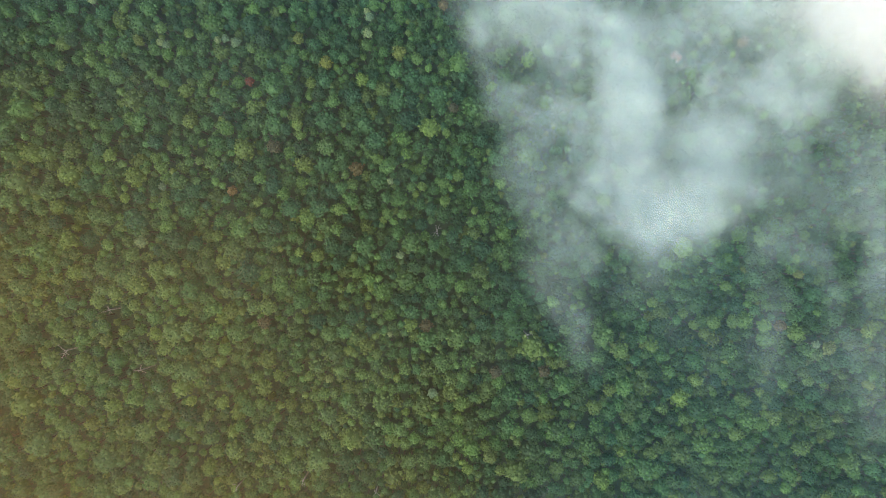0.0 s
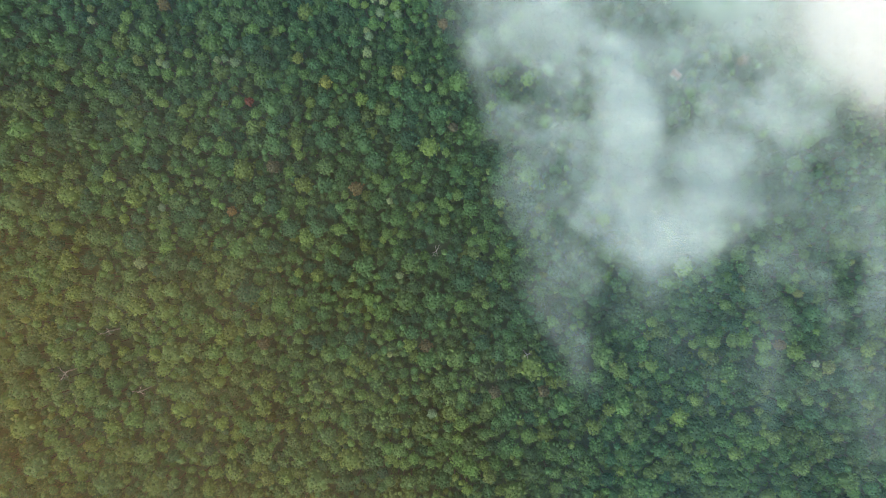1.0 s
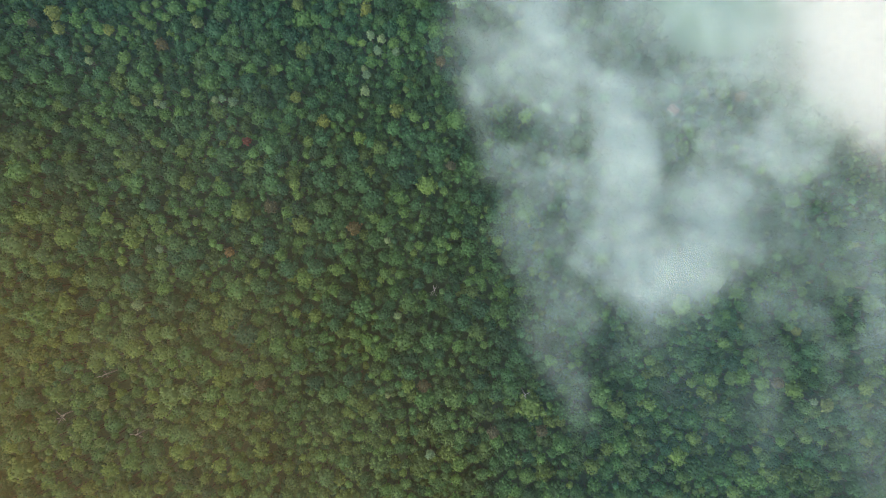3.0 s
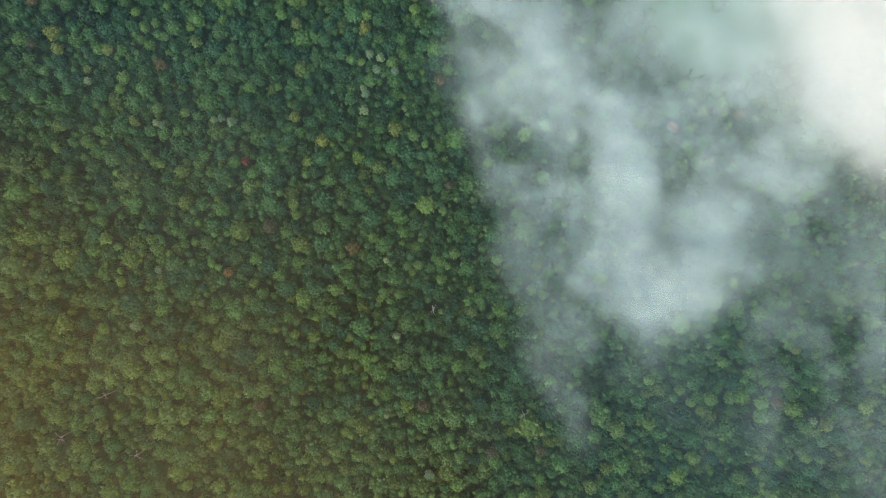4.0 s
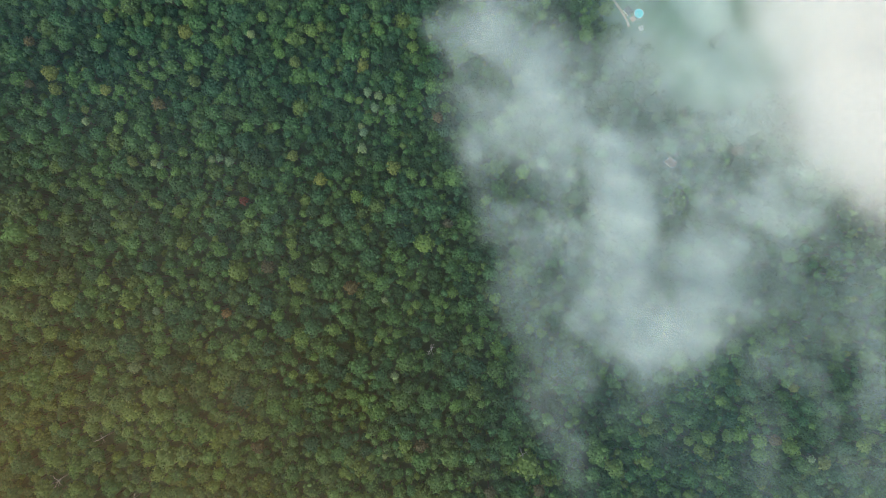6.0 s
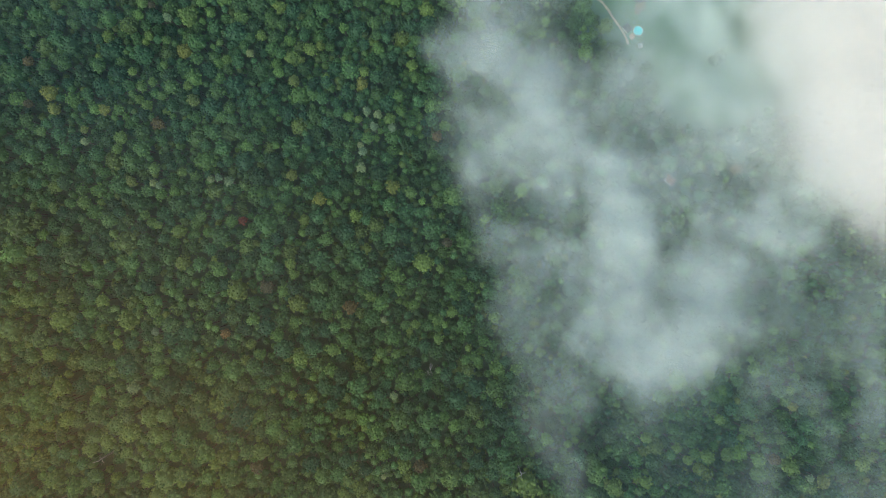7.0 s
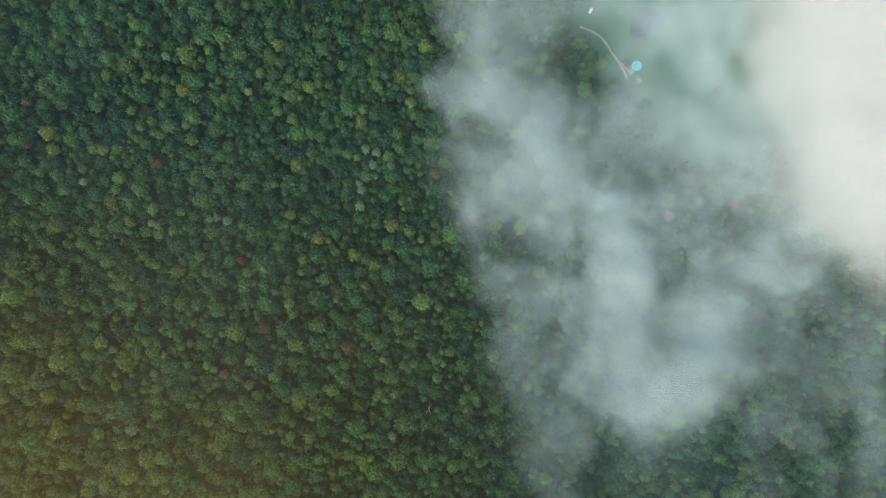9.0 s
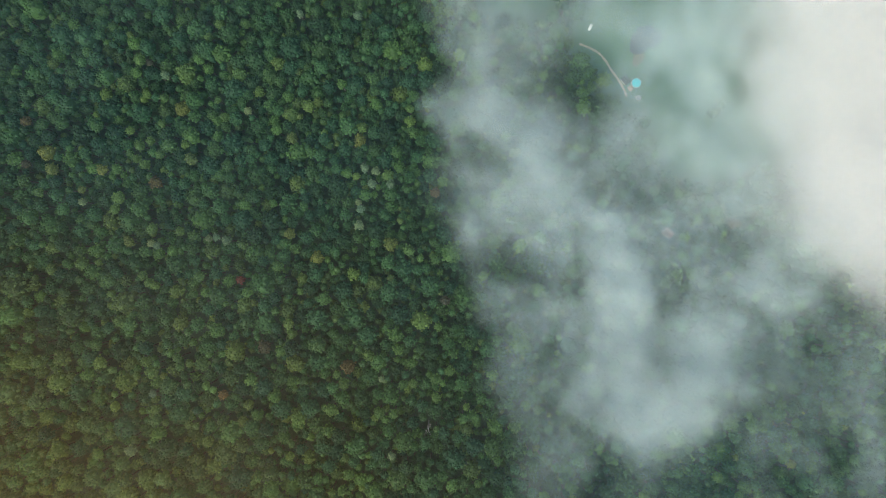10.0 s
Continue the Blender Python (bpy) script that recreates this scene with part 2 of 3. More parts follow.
def trunk_mesh(seed):
    """A trunk one unit high with limbs that rise into the crown."""
    rng = random.Random(seed)
    shapes = [tube([(0, 0, -0.03), (0.01, 0, 0.3), (0, 0.012, 0.6), (0.005, 0, 0.86)], [0.026, 0.018, 0.013, 0.006], 7)]
    for i in range(5):
        a, z = i * 1.26 + rng.uniform(-0.3, 0.3), rng.uniform(0.5, 0.7)
        c, s = math.cos(a), math.sin(a)
        shapes.append(tube([(0, 0, z), (c * 0.07, s * 0.07, z + 0.09), (c * 0.15, s * 0.15, z + 0.16)], [0.009, 0.006, 0.003], 5))
    return mesh_from("trunk", *join(shapes), [BARK], True)


HIGH = [crown_shape(100 + i, 44 + 3 * (i % 4), 4) for i in range(12)]
MID = [crown_shape(400 + i, 26 + i % 3, 3) for i in range(8)]
LOW = [crown_shape(200 + i, 20, 3) for i in range(6)]
SHRUBS = [crown_shape(300 + i, 13, 3) for i in range(6)]
TRUNKS = [trunk_mesh(i) for i in range(4)]
CROWN_MESHES = {}


def crown_mesh(i, species):
    if (i, species) not in CROWN_MESHES:
        V, F = HIGH[i]
        CROWN_MESHES[i, species] = mesh_from("crown", V, F, [SPECIES[species]], True)
    return CROWN_MESHES[i, species]


LABELS = {
    "green": "mid-green broadleaf tree in the closed canopy", "dark": "dark green broadleaf tree in the closed canopy",
    "blue": "blue-green broadleaf tree in the closed canopy", "olive": "olive green broadleaf tree in the closed canopy",
    "light": "large light green broadleaf tree above its neighbours", "bright": "bright yellow-green broadleaf tree among darker trees",
    "silver": "pale silvery green tree among darker trees", "yellow": "yellow-leaved tree turning early among green trees",
    "orange": "small orange-leaved tree among green trees", "rust": "rusty brown tree losing colour among green trees",
    "red": "small dark red tree among green trees",
}


def plant(x, y, r, species, height, i, turn, flat):
    """One broadleaf tree: an empty at its foot, a trunk and a crown."""
    tree = tagged(new("tree"), LABELS[species], "tree", "canopy trees")
    z = drape(x, y)
    tree.matrix_world = pose(x, y, z, 0, 0, turn)
    t = new("trunk", TRUNKS[i % 4])
    t.parent, t.scale = tree, (height, height, height)
    c = new("crown", crown_mesh(i % len(HIGH), species))
    c.parent, c.location, c.scale = tree, (0, 0, height - r * flat), (r, r, r * flat)
    return tree


def dead_tree(x, y, r, seed):
    """A bare grey tree: a trunk and forked limbs standing in a gap of the canopy."""
    rng = random.Random(seed)
    tree = tagged(new("dead_tree"), "bare grey dead tree with forked limbs above the canopy", "dead tree", "dead trees")
    tree.matrix_world = pose(x, y, drape(x, y), 0, 0, rng.uniform(0, 360))
    h = 20.0
    t = new("trunk", mesh_from("trunk", *tube([(0, 0, -0.5), (0.2, 0, 7), (0.1, 0.2, 14), (0.3, 0, h)], [0.42, 0.36, 0.3, 0.16], 8), [DEADWOOD], True))
    t.parent = tree
    n = rng.choice((3, 4))
    for i in range(n):
        a = i * 2 * math.pi / n + rng.uniform(-0.5, 0.5)
        z, l = h - rng.uniform(0, 4.0), r * rng.uniform(0.75, 1.25)
        c, s, b = math.cos(a), math.sin(a), rng.uniform(-0.5, 0.5)
        c2, s2 = math.cos(a + b), math.sin(a + b)
        p0, p1 = (0.2, 0, z - 0.6), (c * l * 0.4, s * l * 0.4, z + 0.7)
        p2 = (p1[0] + c2 * l * 0.6, p1[1] + s2 * l * 0.6, z + 2.0)
        c3, s3 = math.cos(a - b - 0.6), math.sin(a - b - 0.6)
        p3 = (p1[0] + c3 * l * 0.4, p1[1] + s3 * l * 0.4, z + 1.9)
        p4 = tuple((u + w) / 2 for u, w in zip(p1, p2))
        p5 = (p4[0] + c * l * 0.3, p4[1] + s * l * 0.3, z + 2.6)
        p6 = (p3[0] + c2 * l * 0.25, p3[1] + s2 * l * 0.25, z + 2.8)
        limb = new("limb", mesh_from("limb", *join([tube([p0, p1, p2], [0.15, 0.11, 0.035]), tube([p1, p3], [0.08, 0.03]), tube([p4, p5], [0.06, 0.025]), tube([p3, p6], [0.05, 0.02])]), [DEADWOOD], True))
        limb.parent = tree
    return tree


# standing dead trees, those whose leaves or size set them apart, and gaps between: x, y, radius
SNAGS = [(-4.1, 12.2, 4.4), (55.2, -56.3, 4.0), (-229.5, -61.8, 5.5), (-185.8, -74.8, 4.5), (-204.9, -37.6, 3.1), (-87.0, -143.8, 2.8),
    (-127.1, -146.5, 2.8), (-42.1, -153.3, 3.2)]
RED = [(-126.7, 109.8, 2.9)]
ORANGE = [(-134.5, 37.2, 3.2)]
RUST = [(66.4, -80.3, 4.0), (33.9, -79.8, 4.0), (-10.9, -49.7, 4.3), (-109.7, 66.5, 4.4), (-56.6, 52.9, 4.8), (228.6, -52.1, 3.8),
    (-112.6, -46.3, 4.2), (7.2, 95.2, 3.4), (-190.5, 254.9, 2.3), (214.9, 148.3, 4.0), (0.3, 169.1, 3.5), (-182.9, 173.7, 4.0),
    (-261.8, 184.4, 2.9), (-264.1, 212.8, 3.3)]
YELLOW = [(-30.0, 133.3, 4.9), (-96.3, 140.3, 3.7), (30.3, -133.8, 4.7), (243.5, -17.7, 3.1), (-109.6, -130.2, 4.5), (-78.0, 124.3, 4.5),
    (-196.5, 135.1, 2.9), (-206.9, -56.7, 4.1), (-71.7, -81.9, 2.8), (261.9, -67.3, 4.6), (-250.7, 192.6, 5.1), (-215.0, 181.4, 3.6),
    (-195.9, 134.0, 2.9), (-96.8, 205.5, 3.8), (-51.8, 205.4, 4.6), (-169.2, 224.1, 4.9), (-161.1, 189.8, 4.1), (-246.1, 181.7, 4.0),
    (-227.0, 168.3, 2.5)]
BRIGHT_HIGH = [(-187.1, 113.0, 3.2), (-182.8, 108.3, 3.2), (-178.6, 106.6, 2.9), (-185.9, 128.4, 4.0), (-151.3, 112.4, 3.6),
    (-155.3, 101.0, 2.9), (-17.5, 129.1, 4.2), (-9.0, 82.3, 7.1), (2.3, 77.9, 3.0), (-54.0, 113.2, 4.5), (-92.9, 74.3, 3.3),
    (-209.1, 58.8, 4.2), (-162.8, 61.0, 2.9), (-161.2, 55.3, 2.9), (-178.7, 52.1, 4.3), (-198.5, 31.9, 3.2), (-174.3, 29.6, 3.5),
    (-175.0, 22.9, 4.6)]
BRIGHT_MID = [(-63.7, 48.3, 2.9), (-59.3, 42.1, 4.0), (-88.1, 20.6, 6.1), (-66.9, 25.8, 4.4), (-43.6, 59.5, 4.1), (10.1, 49.0, 3.7),
    (1.1, 31.5, 3.7), (-26.5, 22.4, 3.3), (-36.3, 23.1, 3.7), (-91.2, 5.7, 2.5), (-91.8, -2.2, 2.9), (-20.7, 40.7, 3.3), (-14.1, 41.1, 3.3),
    (0.7, 43.2, 4.1), (20.9, 25.3, 2.6), (-55.6, -15.5, 3.6), (-59.0, -24.8, 3.6), (-100.6, -45.0, 2.5), (-240.3, -6.5, 3.8),
    (-232.8, -30.5, 3.1), (-213.6, -50.8, 3.1), (-123.3, -29.7, 2.5), (-167.3, -24.8, 3.1), (28.7, -23.6, 2.9)]
BRIGHT_LOW = [(13.0, -82.2, 4.3), (-24.4, -76.9, 4.3), (-84.2, -80.3, 3.2), (11.9, -99.7, 5.4), (26.4, -106.8, 4.3), (15.8, -140.8, 3.6),
    (-113.5, -96.3, 3.5), (-104.1, -105.9, 3.2), (-201.7, -95.5, 4.8), (-230.6, -106.6, 4.8), (-225.7, -109.1, 4.1), (-219.6, -92.1, 3.8),
    (-137.1, -95.4, 4.5), (-155.6, -93.9, 3.5), (-172.0, -35.5, 2.8), (-122.4, -71.5, 3.2), (-215.2, -74.2, 4.8), (56.1, -108.9, 5.1),
    (-153.4, -129.9, 3.1), (-228.9, -84.8, 4.4), (-17.7, -69.6, 2.5), (-51.4, -79.9, 3.9)]
BRIGHT_EAST = [(191.8, -25.0, 3.8), (168.2, -50.8, 3.4), (182.6, -49.2, 4.9), (196.4, -48.2, 4.2), (240.2, -57.3, 6.1), (161.5, -43.3, 3.4),
    (139.4, -65.1, 4.5), (234.3, -39.3, 3.8), (200.7, -101.3, 5.2), (211.4, -95.6, 3.0), (140.5, -35.7, 3.8), (246.8, -88.9, 3.8)]
BRIGHT_NORTH = [(-180.5, 192.1, 3.0), (-187.3, 201.4, 3.0), (-194.1, 198.3, 3.7), (-189.5, 185.2, 3.7), (-199.5, 207.6, 3.0),
    (-194.9, 189.2, 2.9), (-204.2, 163.1, 4.4), (-205.8, 155.7, 3.3), (-165.1, 199.3, 3.0), (-252.7, 166.3, 3.2), (-146.0, 230.7, 2.6),
    (-141.1, 218.8, 3.4), (-191.3, 233.1, 3.0), (-180.2, 230.8, 3.0), (-179.9, 213.0, 2.6), (-147.3, 284.4, 3.5), (-154.2, 274.8, 3.1),
    (-133.3, 249.7, 5.0), (-17.3, 219.4, 3.9), (-17.4, 228.3, 3.1), (-18.9, 170.9, 3.1), (-32.4, 180.5, 4.2), (-63.5, 222.2, 2.7),
    (-53.2, 179.4, 2.7)]
LIGHT_WEST = [(-215.5, 20.9, 5.6), (-207.8, 19.2, 4.5), (-197.4, -18.0, 6.9), (-190.0, -22.6, 6.3), (-202.0, -27.3, 4.8),
    (-210.8, -11.4, 6.2), (-195.1, 45.8, 6.3), (-248.3, 24.5, 4.5), (-238.3, 26.3, 4.8), (-247.0, 59.6, 4.9), (-263.8, 41.1, 7.6),
    (-234.2, 47.1, 7.0), (-256.9, 60.1, 6.3), (-232.1, 5.5, 5.9), (-259.9, -0.3, 4.5), (-179.3, -13.6, 6.3), (-168.7, -12.9, 5.2),
    (-233.8, -49.6, 6.2), (-168.2, -51.8, 8.3), (-172.9, -61.0, 4.9), (-239.0, -67.7, 5.8), (-257.9, -23.5, 6.1)]
LIGHT_SOUTH = [(-157.6, -76.0, 6.9), (-143.5, -116.8, 5.2), (-140.1, -125.2, 4.2), (-89.2, -119.1, 7.0), (-91.8, -136.3, 5.3),
    (-58.1, -120.0, 7.8), (-72.1, -105.0, 5.7), (-113.2, -114.9, 6.3), (-21.3, -49.2, 4.7), (-76.7, 67.5, 5.9), (59.2, -64.7, 8.8),
    (-254.9, -94.3, 8.8), (-244.9, -118.0, 8.1), (-206.0, -129.2, 8.2), (-176.5, -131.9, 6.9), (-220.2, -68.1, 4.8), (-111.1, -36.8, 5.7),
    (-168.1, 42.9, 5.7), (122.3, 251.6, 5.7), (-167.7, 248.4, 6.8), (-86.3, 228.3, 4.6), (-98.4, 221.6, 5.7), (-107.8, 258.0, 4.6)]
BLUE_BIG = [(-53.5, 83.9, 8.5), (-110.9, 81.7, 6.9), (-69.3, 141.2, 5.3), (-3.4, 103.9, 7.6), (6.9, 139.6, 6.9), (10.7, 104.3, 4.9),
    (-222.4, 40.1, 6.6), (-30.8, 100.3, 7.1), (-162.3, 25.1, 7.1), (-166.8, -115.1, 4.5), (-152.7, 81.0, 5.0), (-46.3, -51.7, 4.7),
    (13.3, -8.8, 7.4), (-79.8, -46.0, 5.3), (-113.9, 273.9, 5.0), (-153.3, 212.2, 6.0), (-211.7, 273.3, 5.3), (-141.8, 158.1, 5.9)]
SILVER = [(-50.8, 146.0, 3.4), (-49.9, 157.2, 3.0), (-51.8, 161.5, 2.3), (-6.8, -92.5, 3.2), (-179.2, 132.1, 2.5), (-147.2, 136.9, 2.2),
    (-135.8, 135.8, 2.9), (-27.7, -4.0, 2.6), (-34.7, 44.6, 2.2), (-176.4, 39.2, 2.5), (-189.0, 4.5, 3.8), (-33.8, -54.7, 1.8),
    (-47.7, 185.4, 3.1), (-40.4, 183.5, 3.1), (-30.4, 174.3, 3.1), (-42.6, 174.5, 3.1), (-180.1, 246.3, 3.0), (-226.1, 160.3, 2.5),
    (-136.6, 135.5, 2.9), (-142.6, 137.7, 2.6), (-147.5, 136.6, 2.2), (-54.3, 294.9, 3.2), (-93.7, 294.0, 2.7), (-126.0, 223.5, 2.7),
    (-182.3, 133.6, 2.5), (252.7, -64.9, 2.7)]
GAPS = [(-26.3, 145.5, 5.3), (-66.8, 113.9, 4.5), (-35.0, 78.6, 4.5), (-184.7, 137.5, 3.6), (-180.4, 120.7, 2.9), (-54.3, 24.1, 4.0),
    (-70.2, -31.2, 5.0), (-251.0, 43.7, 4.9), (-225.0, -23.1, 5.5), (-218.3, -27.2, 4.8), (-191.6, -44.6, 6.2), (-245.5, -87.8, 6.1),
    (-229.2, -97.6, 5.4), (-217.2, -61.3, 4.1), (-160.8, -121.1, 5.5), (-133.9, -13.8, 2.8), (-151.4, -55.5, 3.1), (-136.0, -131.4, 4.5),
    (-51.4, -71.1, 4.3), (-20.9, -62.7, 2.9), (-207.2, -68.3, 4.1), (-180.1, 7.4, 3.2), (-172.2, 59.1, 2.5), (-186.9, -101.0, 5.5),
    (-206.3, -109.0, 4.8), (-203.0, 0.3, 3.5), (-117.6, 221.8, 2.7), (-156.8, 174.8, 3.0), (-183.5, 155.2, 3.3), (-95.4, 286.9, 3.5)]

MARKED = [("red", RED), ("orange", ORANGE), ("rust", RUST), ("yellow", YELLOW), ("bright", BRIGHT_HIGH), ("bright", BRIGHT_MID), ("bright", BRIGHT_LOW), ("bright", BRIGHT_EAST),
          ("bright", BRIGHT_NORTH), ("light", LIGHT_WEST), ("light", LIGHT_SOUTH), ("blue", BLUE_BIG), ("silver", SILVER)]
rng = np.random.RandomState(7)
taken = {}


def claim(x, y, r, squeeze):
    """Whether a crown of radius r fits at x, y without crowding the others; if so, it is kept."""
    ci, cj = int(x // 12), int(y // 12)
    for i in (ci - 1, ci, ci + 1):
        for j in (cj - 1, cj, cj + 1):
            for a, b, q in taken.get((i, j), ()):
                if (a - x) ** 2 + (b - y) ** 2 < ((r + q) * squeeze) ** 2:
                    return False
    taken.setdefault((ci, cj), []).append((x, y, r))
    return True


YARD = [(146, 249, 13, 14), (169, 140, 6, 5.5), (108, 279, 8, 8), (119, 272, 8, 8), (127, 263, 8, 8), (133, 252, 8, 9)]
count = 0
for x, y, r in GAPS:
    taken.setdefault((int(x // 12), int(y // 12)), []).append((x, y, r * 0.7))
for i, (x, y, r) in enumerate(SNAGS):
    taken.setdefault((int(x // 12), int(y // 12)), []).append((x, y, r * 0.8))
    dead_tree(x, y, r, i)
for species, spots in MARKED:
    for x, y, r in spots:
        taken.setdefault((int(x // 12), int(y // 12)), []).append((x, y, r))
        plant(x, y, r, species, 19.5 + min(3.0, 0.3 * r) + rng.uniform(-0.8, 1.2) - (1.5 if species == "blue" else 0.0), rng.randint(0, 100), rng.uniform(0, 360), rng.uniform(1.0, 1.4))
        count += 1

woods = []
for r_mid, tries, squeeze in ((7.3, 700, 0.80), (5.4, 3200, 0.76), (4.0, 11000, 0.74), (2.7, 30000, 0.72)):
    for _ in range(tries):
        x, y = rng.uniform(-308, 352), rng.uniform(-182, 340)
        r = r_mid * rng.uniform(0.86, 1.14)
        if open_land(x, y) or inside(x, y, [(a, b, u + 0.7 * r, v + 0.7 * r) for a, b, u, v in YARD]):
            continue
        if claim(x, y, r, squeeze):
            woods.append((x, y, r))


gap_spots = {(x, y) for x, y, r in GAPS}
for cell in taken:
    taken[cell] = [q for q in taken[cell] if (q[0], q[1]) not in gap_spots]
under = []
for _ in range(30000):
    x, y, r = rng.uniform(-308, 352), rng.uniform(-182, 340), rng.uniform(1.9, 3.3)
    if open_land(x, y) or inside(x, y, [(a, b, u + r, v + r) for a, b, u, v in YARD]):
        continue
    if claim(x, y, r * 0.48, 0.74):
        under.append((x, y, r))


def mixture(x, y):
    """Which kind grows where, in loose stands: olive uphill to paint in a warm glare, darker and bluer towards the
    valley.
    """
    # how much of the warm glare goes into the leaf colours, most southwest
    up = float(np.clip(0.55 - (y - 60.0) / 230.0, 0, 1) * np.clip(0.8 - x / 380.0, 0.25, 1))
    stand = float(fbm(np.array([x / 40.0]), np.array([y / 40.0]), 63, 3)[0]) - 0.5
    p = rng.rand() + stand * 0.5
    if inside(x, y, GROVE, 1.2):
        return ("dark", "dark", "green")[rng.randint(3)]
    if y > -45 and rng.rand() < 0.95 * float(np.clip((x + 165) / 150, 0, 1) * np.clip((280 - y) / 120, 0.4, 1)):
        return ("dark", "blue", "green")[rng.randint(3)]
    if rng.rand() < 0.025:
        return "bright"
    if p < 0.36 - 0.27 * up:
        return "dark"
    if p < 0.70 - 0.60 * up:
        return "blue"
    if p < 0.97 - 0.52 * up:
        return "green"
    return "olive" if rng.rand() < 0.8 - 0.35 * up else "light"


stand = []
for x, y, r in woods:
    species = mixture(x, y)
    height = 15.5 + 0.75 * r + float(np.clip(rng.normal(0, 2.1), -4.5, 4.0)) - (1.5 if r < 3.1 else 0.0)
    turn, flat, i = rng.uniform(0, 360), rng.uniform(0.95, 1.32), rng.randint(0, 1000)
    if count < 300 and r > 3.2 and -135 < x < 50 and -64 < y < 84:
        plant(x, y, r, species, height, i, turn, flat)
        count += 1
    else:
        stand.append((x, y, r, species, height, i, turn, flat))


for x, y, r in under:
    stand.append((x, y, r, ("dark", "green", "dark", "olive")[rng.randint(4)], rng.uniform(9.0, 15.5), -1 - rng.randint(0, 6), rng.uniform(0, 360), rng.uniform(0.8, 1.2)))


def build_forest():
    """All the other trees, too many to count, as one mesh: crowns and trunks."""
    VV, FF, MM, TT, n = [], [], [], [], 0
    tv, tf = tube([(0, 0, -0.02), (0, 0, 0.5), (0, 0, 0.85)], [0.022, 0.015, 0.007], 5)
    tv = np.array(tv)
    tf = np.array([t for q in tf if len(q) == 4 for t in ((q[0], q[1], q[2]), (q[0], q[2], q[3]))])
    for x, y, r, species, height, i, turn, flat in stand:
        hidden = x > 70 and y > 60 and not inside(x, y, GROVE, 1.3) or x > 200 and y > 90
        V, F = SHRUBS[-1 - i] if i < 0 else LOW[i % len(LOW)] if hidden else MID[i % len(MID)] if r < 3.4 else HIGH[i % len(HIGH)]
        c, s = math.cos(radians(turn)), math.sin(radians(turn))
        z = float(ground_z(x, y))
        W = np.empty_like(V)
        W[:, 0], W[:, 1] = x + r * (c * V[:, 0] - s * V[:, 1]), y + r * (s * V[:, 0] + c * V[:, 1])
        W[:, 2] = z + height - r * flat + V[:, 2] * r * flat
        VV += [W, tv * height + np.array([x, y, z])]
        FF += [F + n, tf + n + len(W)]
        MM += [np.full(len(F), ORDER.index(species)), np.full(len(tf), len(ORDER))]
        TT.append(np.full(len(W) + len(tv), rng.rand()))
        n += len(W) + len(tv)
    V, F, M, T = (np.concatenate(a) for a in (VV, FF, MM, TT))
    me = bpy.data.meshes.new("forest")
    me.vertices.add(len(V))
    me.vertices.foreach_set("co", V.astype(np.float32).ravel())
    me.loops.add(3 * len(F))
    me.loops.foreach_set("vertex_index", F.astype(np.int32).ravel())
    me.polygons.add(len(F))
    me.polygons.foreach_set("loop_start", np.arange(0, 3 * len(F), 3, dtype=np.int32))
    me.polygons.foreach_set("material_index", M.astype(np.int32))
    me.polygons.foreach_set("use_smooth", np.ones(len(F), dtype=bool))
    for k in ORDER:
        me.materials.append(SPECIES[k])
    me.materials.append(BARK)
    me.attributes.new("tint", "FLOAT", "POINT").data.foreach_set("value", T.astype(np.float32))
    me.update(calc_edges=True)
    return tagged(new("forest", me), "closed canopy of green broadleaf trees on a hillside", "forest", kind="stuff")


build_forest()

# ---- the valley farmstead ----
def part(name, bm, material, parent, label=""):
    """Links a bmesh as one mesh object under a thing or a part."""
    me = bpy.data.meshes.new(name)
    bm.to_mesh(me)
    bm.free()
    me.materials.append(material)
    ob = new(name, me)
    ob.parent = parent
    return tagged(ob, label)


def box(sx, sy, sz, at=(0, 0, 0), bevel=0.0, turn=(0, 0, 0)):
    bm = bmesh.new()
    bmesh.ops.create_cube(bm, size=1, matrix=Matrix.Diagonal((sx, sy, sz, 1)))
    if bevel:
        bmesh.ops.bevel(bm, geom=bm.edges[:], offset=bevel, segments=2, affect="EDGES")
    bmesh.ops.transform(bm, matrix=pose(*at, *turn), verts=bm.verts)
    return bm


def ring(inner, outer, low, high, sides=40):
    """A round band with a rectangular section."""
    bm = bmesh.new()
    rows = []
    for r, z in ((inner, low), (outer, low), (outer, high), (inner, high)):
        rows.append([bm.verts.new((r * math.cos(2 * math.pi * k / sides), r * math.sin(2 * math.pi * k / sides), z)) for k in range(sides)])
    for a in range(4):
        for k in range(sides):
            bm.faces.new((rows[a][k], rows[a][(k + 1) % sides], rows[(a + 1) % 4][(k + 1) % sides], rows[(a + 1) % 4][k]))
    bmesh.ops.recalc_face_normals(bm, faces=bm.faces)
    return bm


def disc(radius, z, sides=40):
    bm = bmesh.new()
    bmesh.ops.create_circle(bm, cap_ends=True, segments=sides, radius=radius, matrix=Matrix.Translation((0, 0, z)))
    return bm


def rod(a, b, r, sides=8):
    v, f = tube([a, tuple((p + q) / 2 for p, q in zip(a, b)), b], [r, r, r], sides)
    bm = bmesh.new()
    vs = [bm.verts.new(p) for p in v]
    for q in f:
        bm.faces.new([vs[i] for i in q])
    return bm


